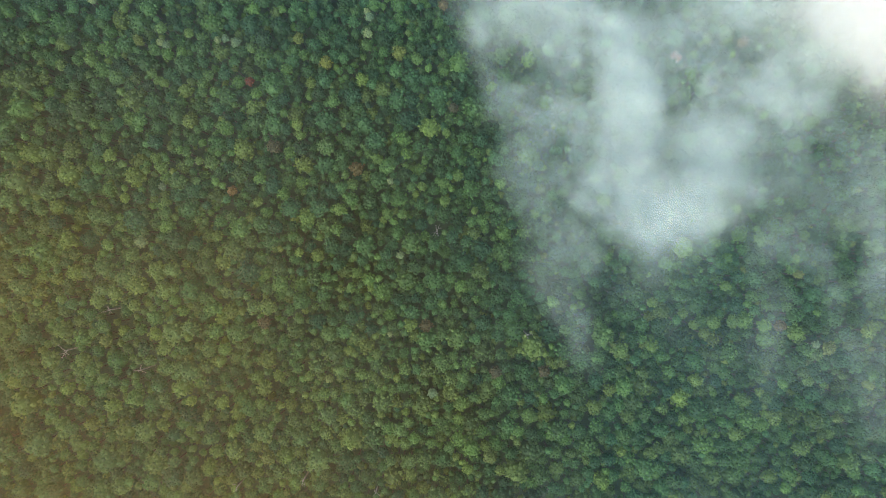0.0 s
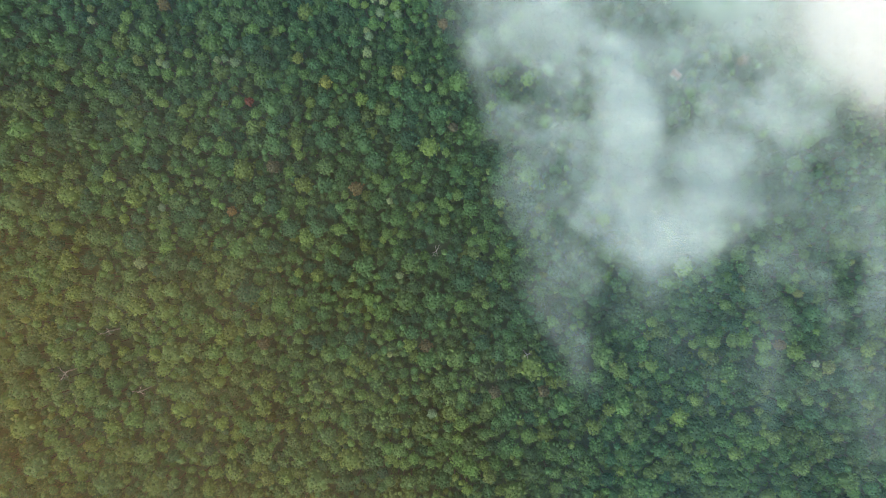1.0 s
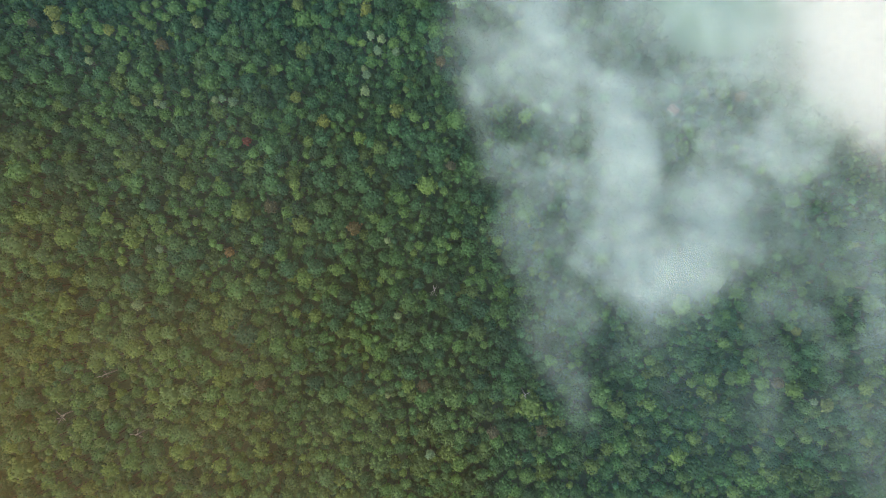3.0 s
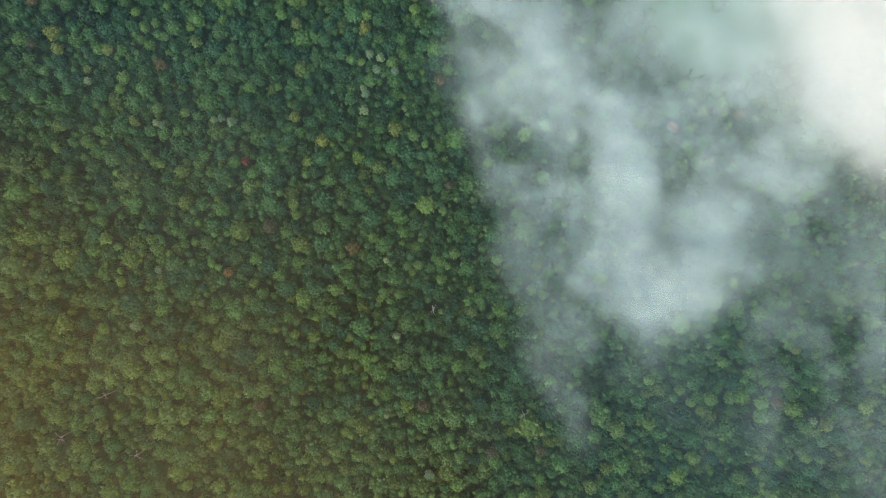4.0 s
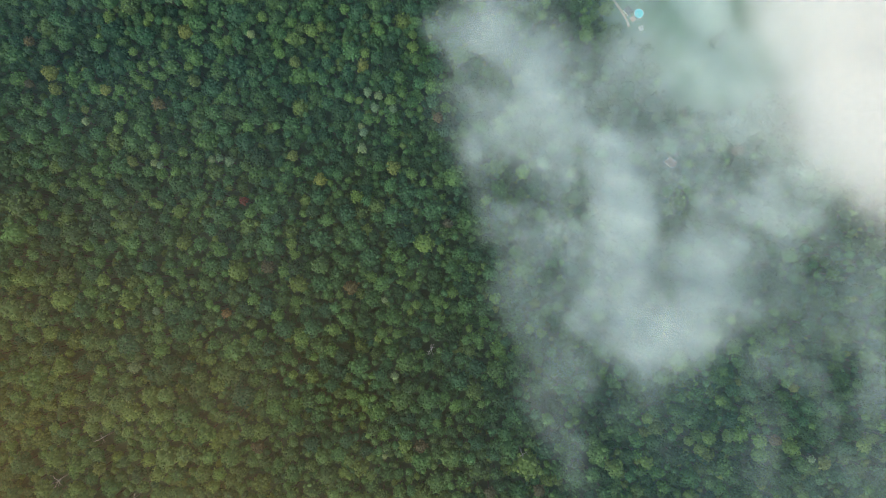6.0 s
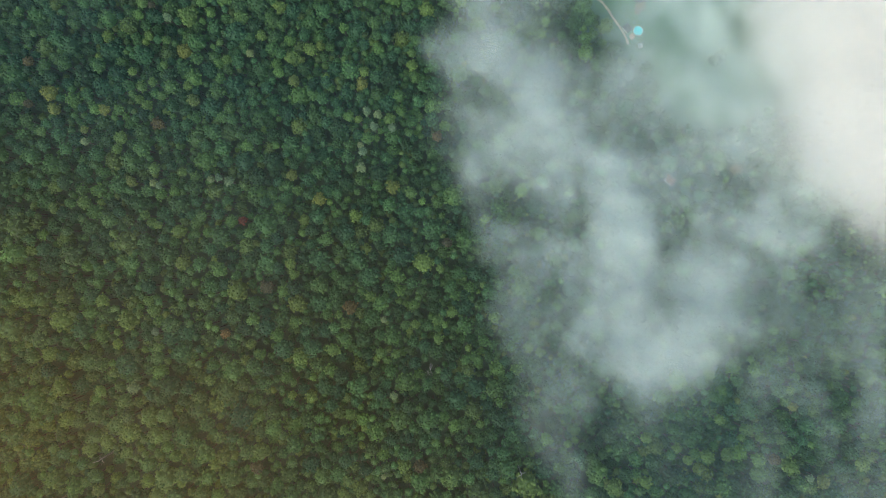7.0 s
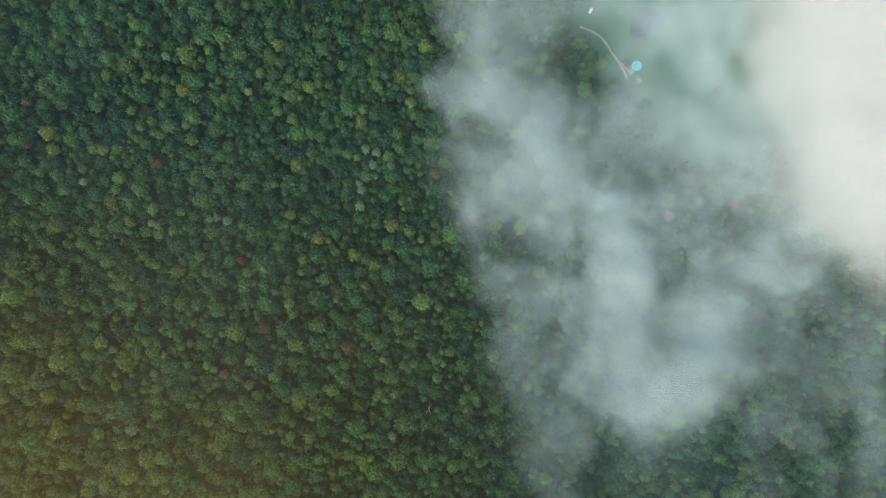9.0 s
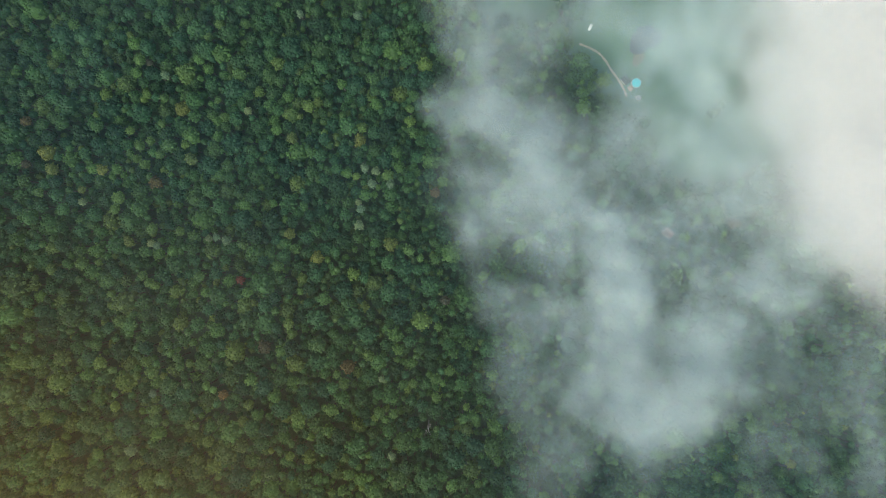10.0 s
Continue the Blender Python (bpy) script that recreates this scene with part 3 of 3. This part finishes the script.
def slab(p, q, r, s, thick):
    """A flat panel on four corners, with thickness downwards."""
    bm = bmesh.new()
    top = [bm.verts.new(c) for c in (p, q, r, s)]
    low = [bm.verts.new((c[0], c[1], c[2] - thick)) for c in (p, q, r, s)]
    bm.faces.new(top)
    bm.faces.new(low[::-1])
    for i in range(4):
        bm.faces.new((top[i], low[i], low[(i + 1) % 4], top[(i + 1) % 4]))
    bmesh.ops.recalc_face_normals(bm, faces=bm.faces)
    return bm


def water_material():
    m, nt, out = material("pool_water")
    geo = nt.nodes.new("ShaderNodeNewGeometry")
    wave = node(nt, "ShaderNodeTexNoise", Scale=1.6, Detail=3.0)
    nt.links.new(geo.outputs["Position"], wave.inputs["Vector"])
    b = node(nt, "ShaderNodeBsdfPrincipled", Roughness=0.06)
    nt.links.new(ramp(nt, wave.outputs[0], [(0.3, (0.06, 0.46, 0.55)), (0.7, (0.11, 0.58, 0.64))]), b.inputs["Base Color"])
    bp = node(nt, "ShaderNodeBump", Strength=0.15, Distance=0.03)
    nt.links.new(wave.outputs[0], bp.inputs["Height"])
    nt.links.new(bp.outputs[0], b.inputs["Normal"])
    nt.links.new(b.outputs[0], out.inputs[0])
    return m


WATER = water_material()
WHITE = rough_material("white_paint", (0.72, 0.72, 0.70), (0.84, 0.84, 0.82), 0.8, 9, 0.45, 0.05)
STEEL = rough_material("grey_steel", (0.42, 0.44, 0.45), (0.55, 0.57, 0.58), 1.0, 9, 0.35, 0.05, 0.8)
SLATE = rough_material("dark_shingles", (0.025, 0.025, 0.03), (0.06, 0.06, 0.065), 0.9, 12, 0.9, 0.5)
BROWN_ROOF = rough_material("brown_shingles", (0.17, 0.105, 0.085), (0.27, 0.175, 0.145), 0.9, 12, 0.9, 0.5)
TIMBER = rough_material("deck_timber", (0.22, 0.15, 0.11), (0.36, 0.27, 0.21), 0.9, 10)
SIDING = rough_material("pale_siding", (0.50, 0.48, 0.44), (0.62, 0.60, 0.56), 0.7, 9, 0.7)
GLASS = rough_material("dark_glass", (0.02, 0.025, 0.03), (0.03, 0.035, 0.04), 1.0, 5, 0.08, 0.0)
RUBBER = rough_material("rubber", (0.02, 0.02, 0.02), (0.035, 0.035, 0.035), 3.0, 6, 0.8)
CANVAS = rough_material("white_canvas", (0.46, 0.47, 0.49), (0.56, 0.57, 0.59), 1.2, 8, 0.9)


def build_pool(x, y):
    pool = tagged(new("swimming_pool"), "round above-ground swimming pool with turquoise water on grass", "pool")
    pool.location = (x, y, drape(x, y, 0.1))
    part("wall", ring(3.45, 3.55, -0.5, 1.25), STEEL, pool, "pale steel pool wall")
    part("rim", ring(3.42, 3.60, 1.25, 1.31), STEEL, pool, "pale steel rim")
    part("water", disc(3.45, 1.05), WATER, pool, "turquoise water")
    for s in (-0.3, 0.3):
        part("ladder_rail", rod((3.75, s, -0.3), (3.62, s, 1.9), 0.03), STEEL, pool, "steel ladder rail")
    for z in (0.3, 0.65, 1.0):
        part("ladder_step", box(0.14, 0.6, 0.04, (3.74, 0, z)), STEEL, pool)


def build_house(name, label, x, y, turn, length, width, eaves, ridge, roof_material, gutter):
    """A small gabled house: four walls, two roof slopes with overhang, a ridge cap, a door and windows."""
    house = tagged(new(name), label, "house")
    house.matrix_world = pose(x, y, drape(x, y), 0, 0, turn)
    l, w, o, t = length / 2, width / 2, 0.35, 0.2
    for s in (-1, 1):
        part("wall", box(length, t, eaves + 0.8, (0, s * (w - t / 2), eaves / 2 - 0.4)), SIDING, house)
        end = bmesh.new()
        prof = [(-w + t, -0.8), (w - t, -0.8), (w - t, eaves), (0, ridge - 0.12), (-w + t, eaves)]
        a = [end.verts.new((s * l, p, z)) for p, z in prof]
        b = [end.verts.new((s * (l - t), p, z)) for p, z in prof]
        end.faces.new(a)
        end.faces.new(b[::-1])
        for i in range(5):
            end.faces.new((a[i], b[i], b[(i + 1) % 5], a[(i + 1) % 5]))
        bmesh.ops.recalc_face_normals(end, faces=end.faces)
        part("gable_wall", end, SIDING, house)
        drop = (ridge - eaves) / w * o
        part("roof_slope", slab((-l - o, 0, ridge), (l + o, 0, ridge), (l + o, s * (w + o), eaves - drop + 0.05), (-l - o, s * (w + o), eaves - drop + 0.05), 0.12), roof_material, house)
        if gutter:
            part("gutter", box(length + 2 * o, 0.14, 0.12, (0, s * (w + o + 0.05), eaves - drop), 0.02), WHITE, house, "white gutter")
        win = part("window", box(1.1, 0.08, 1.0, (-l * 0.4, s * (w + 0.02), 1.4)), WHITE, house)
        part("pane", box(0.9, 0.04, 0.8, (-l * 0.4, s * (w + 0.07), 1.4)), GLASS, win)
    part("ridge_cap", box(length + 2 * o, 0.3, 0.06, (0, 0, ridge + 0.03), 0.02), roof_material, house)
    part("door", box(0.9, 0.08, 2.0, (l * 0.45, -w - 0.02, 1.0), 0.01), TIMBER, house)


def build_deck(x, y, turn):
    deck = tagged(new("deck"), "low brown timber deck between house and pool", "deck")
    deck.matrix_world = pose(x, y, drape(x, y), 0, 0, turn)
    part("frame", box(3.9, 3.3, 0.6, (0, 0, 0.25)), TIMBER, deck)
    first = None
    for i in range(24):
        bm = box(0.145, 3.4, 0.035, (0, 0, 0))
        if first is None:
            first = part("plank", bm, TIMBER, deck)
            ob = first
        else:
            bm.free()
            ob = new("plank", first.data)
            ob.parent = deck
        ob.location = (-1.84 + i * 0.16, 0, 0.572)


def build_canopy(x, y, turn):
    tent = tagged(new("canopy_tent"), "pale white square canopy tent on the lawn", "tent")
    tent.matrix_world = pose(x, y, drape(x, y, 0.1), 0, 0, turn)
    h = 1.75
    bm = bmesh.new()
    low = [bm.verts.new((a * h, b * h, 2.2)) for a, b in ((-1, -1), (1, -1), (1, 1), (-1, 1))]
    skirt = [bm.verts.new((a * h, b * h, 1.95)) for a, b in ((-1, -1), (1, -1), (1, 1), (-1, 1))]
    tip = bm.verts.new((0, 0, 3.1))
    for i in range(4):
        j = (i + 1) % 4
        bm.faces.new((low[i], low[j], tip))
        bm.faces.new((skirt[i], skirt[j], low[j], low[i]))
    bmesh.ops.solidify(bm, geom=bm.faces[:], thickness=0.03)
    part("roof", bm, CANVAS, tent)
    for a, b in ((-1, -1), (1, -1), (1, 1), (-1, 1)):
        part("leg", box(0.06, 0.06, 2.3, (a * 1.66, b * 1.66, 1.0)), STEEL, tent)


def build_van(x, y, turn):
    van = tagged(new("van"), "white van parked on the grass by the track", "van")
    van.matrix_world = pose(x, y, drape(x, y, 0.12), 0, 0, turn)
    prof = [(-2.4, 0.4), (2.4, 0.4), (2.45, 0.85), (2.3, 1.1), (1.55, 1.3), (0.95, 1.95), (0.6, 2.05), (-2.2, 2.05), (-2.4, 1.9)]
    bm = bmesh.new()
    sides = [[bm.verts.new((u, s * (0.98 if z < 1.3 else 0.86), z)) for u, z in prof] for s in (-1, 1)]
    bm.faces.new(sides[0])
    bm.faces.new(sides[1][::-1])
    for i in range(len(prof)):
        j = (i + 1) % len(prof)
        bm.faces.new((sides[0][i], sides[1][i], sides[1][j], sides[0][j]))
    bmesh.ops.recalc_face_normals(bm, faces=bm.faces)
    bmesh.ops.bevel(bm, geom=bm.edges[:], offset=0.05, segments=2, affect="EDGES")
    part("body", bm, WHITE, van)
    part("windscreen", slab((1.56, -0.8, 1.33), (1.56, 0.8, 1.33), (0.99, 0.74, 1.94), (0.99, -0.74, 1.94), -0.03), GLASS, van, "dark windscreen")
    for s in (-1, 1):
        part("side_window", box(0.75, 0.04, 0.45, (0.45, s * 0.89, 1.6)), GLASS, van, "dark side window")
        for u in (-1.55, 1.55):
            bm = bmesh.new()
            bmesh.ops.create_cone(bm, cap_ends=True, segments=20, radius1=0.34, radius2=0.34, depth=0.22, matrix=pose(u, s * 0.9, 0.34, 90))
            part("wheel", bm, RUBBER, van, "black wheel")


def build_white_box(x, y, turn, size):
    chest = tagged(new("white_box"), "small white lidded box standing in the meadow", "box", "white boxes in the meadow")
    chest.matrix_world = pose(x, y, drape(x, y, 0.12), 0, 0, turn)
    part("body", box(size, size * 0.8, size * 0.7, (0, 0, size * 0.35), 0.03), SIDING, chest)
    part("lid", box(size * 1.08, size * 0.88, 0.08, (0, 0, size * 0.7 + 0.04), 0.02), SIDING, chest)


def build_drive():
    """A curved gravel track past the grove to the house."""
    way = [(108.5, 284.4), (116, 281.5), (123.4, 277.2), (128.6, 271.2), (132.7, 264.4), (137, 258.4), (140.2, 253.0), (142.6, 248.4), (143.6, 244)]
    fine = []
    for i in range(len(way) - 1):
        a, b, c, d = (np.array(way[min(max(k, 0), len(way) - 1)]) for k in (i - 1, i, i + 1, i + 2))
        for s in np.arange(0, 1, 0.125):
            fine.append(0.5 * (2 * b + (c - a) * s + (2 * a - 5 * b + 4 * c - d) * s * s + (3 * b - a - 3 * c + d) * s ** 3))
    V, F = [], []
    for i, p in enumerate(fine):
        d = fine[min(i + 1, len(fine) - 1)] - fine[max(i - 1, 0)]
        n = np.array([-d[1], d[0]]) / np.linalg.norm(d)
        half = 0.85 + 0.2 * math.sin(i * 0.9) * math.sin(i * 0.37)
        for k in (-1, -0.4, 0.4, 1):
            q = p + n * half * k
            V.append((q[0], q[1], drape(q[0], q[1], 0.2 + (0.03 if abs(k) < 1 else -0.06))))
        if i:
            for k in range(3):
                a = (i - 1) * 4 + k
                F.append((a, a + 1, a + 5, a + 4))
    return tagged(new("driveway", mesh_from("driveway", V, F, [GRAVEL], True)), "pale gravel drive curving past a grove", "drive", kind="structure")


def build_pond(x, y, r):
    """A small grey pond with an uneven shore and a strip of bare earth on one side."""
    for name, label, stuff, grow, up, at in (("pond", "small still grey pond in the meadow", POND, 1.0, 0.24, (x, y)),
                                             ("bare_earth", "strip of bare brown earth beside the pond", EARTH, 0.6, 0.18, (x - 5.0, y - 14.0))):
        V, F = [(*at, drape(*at, up))], []
        for ring_no, k in enumerate((0.5, 1.0)):
            for i in range(32):
                a = 2 * math.pi * i / 32
                q = r * grow * k * (1 + 0.22 * math.sin(2 * a + 0.6) + 0.12 * math.sin(3 * a + 2.0) + 0.06 * math.sin(7 * a))
                px, py = at[0] + q * math.cos(a) * (0.9 if name == "pond" else 0.55), at[1] + q * math.sin(a)
                V.append((px, py, drape(px, py, up)))
        for i in range(32):
            j = (i + 1) % 32
            F += [(0, 1 + i, 1 + j), (1 + i, 33 + i, 33 + j, 1 + j)]
        tagged(new(name, mesh_from(name, V, F, [stuff], True)), label, "pond" if name == "pond" else "earth", kind="structure")


POND = rough_material("pond_water", (0.075, 0.085, 0.10), (0.105, 0.115, 0.13), 0.2, 6, 0.15, 0.05)
EARTH = rough_material("bare_earth", (0.10, 0.098, 0.075), (0.15, 0.135, 0.11), 0.4, 8)
build_drive()
build_pond(158.0, 288.0, 11.5)
build_pool(151.0, 254.6)
build_house("house", "small house with a dark shingled gable roof", 142.8, 256.2, -52, 5.6, 4.4, 2.6, 4.0, SLATE, False)
build_deck(146.6, 250.6, -52)
build_canopy(152.1, 243.0, 20)
build_van(116.7, 296.5, 62)
build_white_box(196.7, 215.3, 35, 1.1)
build_white_box(199.3, 218.3, 40, 0.8)
build_white_box(201.4, 216.6, 10, 0.7)
build_house("cabin", "small cabin with a reddish-brown roof among trees", 171.7, 141.7, -40, 6.5, 4.6, 2.5, 4.0, BROWN_ROOF, True)
for x, y, r in ((206, 231, 4.2), (210.5, 233.5, 4.6), (213.5, 237, 3.4)):
    plant(x, y, r, "dark", 7.0 + 0.5 * r, int(x), x * 7, 1.0)

# ---- low mist over the treetops ----
# drifting bands of mist: half-width, thickness, and the bends of the middle line (x, y)
BANDS = [
    (13, 0.36, [(30, 278), (38, 240), (44, 222)]),
    (15, 0.80, [(38, 220), (66, 188)]),
    (20, 1.15, [(66, 188), (94, 160), (114, 142)]),
    (14, 1.20, [(114, 142), (122, 118), (121, 96)]),
    (13, 1.35, [(121, 96), (118, 70), (114, 46), (110, 30)]),
    (13, 0.85, [(110, 28), (134, 14), (158, 28)]),
    (19, 0.75, [(158, 30), (180, 62), (200, 93), (228, 116), (262, 136), (295, 156)]),
    (12, 0.55, [(44, 97), (60, 96), (84, 82)]),
    (15, 0.26, [(22, 300), (48, 292), (78, 278)]),
    (12, 0.66, [(46, 160), (72, 180)]),
    (8, 0.26, [(8, 218), (20, 182), (30, 143)]),
    (11, 0.09, [(46, 50), (56, 8), (54, -20), (76, -41), (88, -62)]),
    (12, 0.24, [(304, 60), (286, 10), (290, -16)]),
    (11, 0.10, [(262, 20), (247, -11), (220, 0)]),
    (34, 0.90, [(190, 290), (205, 220), (206, 168)]),
    (24, 0.48, [(135, 305), (150, 251), (142, 205), (150, 170)]),
    (22, 1.0, [(254, 310), (248, 240), (250, 200), (276, 180), (320, 162)]),
]
# wider, thinner veils: x, y, half-widths, turn in degrees, thickness
VEILS = [(86, 62, 32, 48, 0, 0.26), (150, 42, 20, 18, 0, 0.38), (290, -90, 32, 60, 0, 0.08), (230, -50, 80, 48, 0, 0.06), (165, 110, 50, 44, 0, 0.42), (78, 152, 42, 28, -40, 0.55),
         (100, 0, 46, 28, 0, 0.06), (262, 62, 52, 48, 0, 0.14), (72, 255, 28, 34, 0, 0.20)]
HOLES = [(101, 241, 21, 16, -15, 0.7), (119, 226, 13, 10, 0, 0.45), (172, 134, 24, 9, 5, 0.4), (275, 78, 40, 20, 20, 0.25), (151, 68, 7, 18, 0, 0.3),
         (54, 118, 12, 8, 20, 0.5), (127, 253, 20, 13, -30, 0.45)]
CLOUD = [(42, 6.0, [(300, 330), (297, 240), (302, 200), (338, 168)])]


def swells(X, Y, rows):
    total = 0.0
    for x, y, a, b, turn, tau in rows:
        c, s = math.cos(radians(turn)), math.sin(radians(turn))
        u, v = ((X - x) * c + (Y - y) * s) / a, (-(X - x) * s + (Y - y) * c) / b
        total = total + tau * tau * np.exp(-(u * u + v * v))
    return np.sqrt(total)


def bands(X, Y, rows):
    """Thickness of mist that lies along bent lines, softly falling off to both sides."""
    total = 0.0
    for width, tau, line in rows:
        near = np.full(X.shape, 1e9)
        for (ax, ay), (bx, by) in zip(line, line[1:]):
            dx, dy = bx - ax, by - ay
            k = np.clip(((X - ax) * dx + (Y - ay) * dy) / (dx * dx + dy * dy), 0, 1)
            near = np.minimum(near, (X - ax - k * dx) ** 2 + (Y - ay - k * dy) ** 2)
        total = total + tau * tau * np.exp(-near / (width * width))
    return np.sqrt(total)


def build_mist(name, label, rows, veils, base, seed, layers, gap, cut, stuff, knee, tear=1.0, warp=30.0, swell=12.0):
    """Thin, billowing sheets of droplets stacked over the treetops, thick in the middle and torn at the edges."""
    gx, gy = np.arange(-90, 421, 2.5), np.arange(-230, 421, 2.5)
    X, Y = np.meshgrid(gx, gy, indexing="ij")
    VV, FF, TT, n = [], [], [], 0
    for k in range(layers):
        wx, wy = fbm(X / 45 + 0.1 * k, Y / 45, seed, 5) - 0.5, fbm(X / 45 + 9, Y / 45 + 4 + 0.1 * k, seed + 50, 5) - 0.5
        Xw, Yw = X + warp * wx, Y + warp * wy
        tau = np.sqrt(bands(Xw, Yw, rows) ** 2 + swells(Xw, Yw, veils) ** 2)
        if veils:
            for hole in HOLES:
                tau = tau * (1 - swells(X + 20 * wx, Y + 20 * wy, [hole]))
        torn = tear * (fbm(Xw / 26 + 0.12 * k, Yw / 34 + 0.08 * k, seed + 90, 6, 0.56) - 0.5)
        tau = tau * np.clip(1 + 2.9 * torn, 0.32, 2.2) / layers
        billow = swell * (fbm(X / 38, Y / 38, 420, 4) - 0.5)
        Z = ground_z(X, Y) + base + gap * k + billow
        F = grid_faces(len(gx), len(gy))
        flat = tau.ravel()
        F = F[flat[F].max(axis=1) > cut]
        fade = np.clip((flat - cut) / knee, 0, 1)
        fade = fade * fade * (3 - 2 * fade)
        used = np.unique(F)
        renum = np.zeros(X.size, dtype=int)
        renum[used] = np.arange(len(used))
        VV.append(np.stack([X.ravel(), Y.ravel(), Z.ravel()], 1)[used])
        TT.append((flat * fade)[used])
        FF.append(renum[F] + n)
        n += len(used)
    me = mesh_from(name, np.concatenate(VV), np.concatenate(FF), [stuff], True)
    me.attributes.new("thickness", "FLOAT", "POINT").data.foreach_set("value", np.concatenate(TT).astype(np.float32))
    return tagged(new(name, me), label, "mist", kind="stuff")


def build_haze(name, label, stuff, levels, amount):
    """Faint haze in thin levels among and just above the crowns: height over the ground and share of the whole."""
    gx, gy = np.arange(-330, 376, 7.0), np.arange(-205, 363, 7.0)
    X, Y = np.meshgrid(gx, gy, indexing="ij")
    rim = np.minimum(np.minimum(X + 330, 370 - X), np.minimum(Y + 205, 355 - Y))
    whole, n = amount(X, Y) * np.clip(rim / 28, 0, 1), X.size
    F = grid_faces(len(gx), len(gy))
    F = F[whole.ravel()[F].max(axis=1) > 0.002]
    V = [np.stack([X.ravel(), Y.ravel(), (ground_z(X, Y) + up + 2 * (fbm(X / 40, Y / 40, 77, 3) - 0.5)).ravel()], 1) for up, share in levels]
    T = [(whole * share * np.clip(0.4 + 1.2 * fbm(X / 60 + up, Y / 60, 88, 4), 0, 2)).ravel() for up, share in levels]
    me = mesh_from(name, np.concatenate(V), np.concatenate([F + n * k for k in range(len(levels))]), [stuff], True)
    me.attributes.new("thickness", "FLOAT", "POINT").data.foreach_set("value", np.concatenate(T).astype(np.float32))
    return tagged(new(name, me), label, "haze", kind="stuff")


build_haze("haze", "faint bluish morning haze lying between the treetops", HAZE, [(7, 0.4), (25, 0.6)],
           lambda X, Y: 0.026 + 0.022 * np.clip((Y - 20) / 150, 0, 1) + 0.06 * np.clip((X - 10) / 120, 0, 1))
# sheet added to paint a warm glare, mixed with haze, towards the southwest
build_haze("warm_haze", "thin brownish sheet over the upper slope, part haze, part painted warm glare", WARM_HAZE_GLARE, [(6, 0.3), (30, 0.7)],
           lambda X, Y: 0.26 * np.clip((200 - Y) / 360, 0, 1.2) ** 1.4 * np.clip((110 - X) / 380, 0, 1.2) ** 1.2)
build_mist("mist", "thin grey-white morning mist drifting over the treetops", BANDS, VEILS, 32, 300, 3, 7.0, 0.003, MIST, 0.03, 0.95)
build_mist("cloud_bank", "dense white bank of low cloud over the valley", CLOUD, [], 58, 700, 7, 2.0, 0.004, CLOUD_WHITE, 0.12, 0.4, 30.0, 4.0)
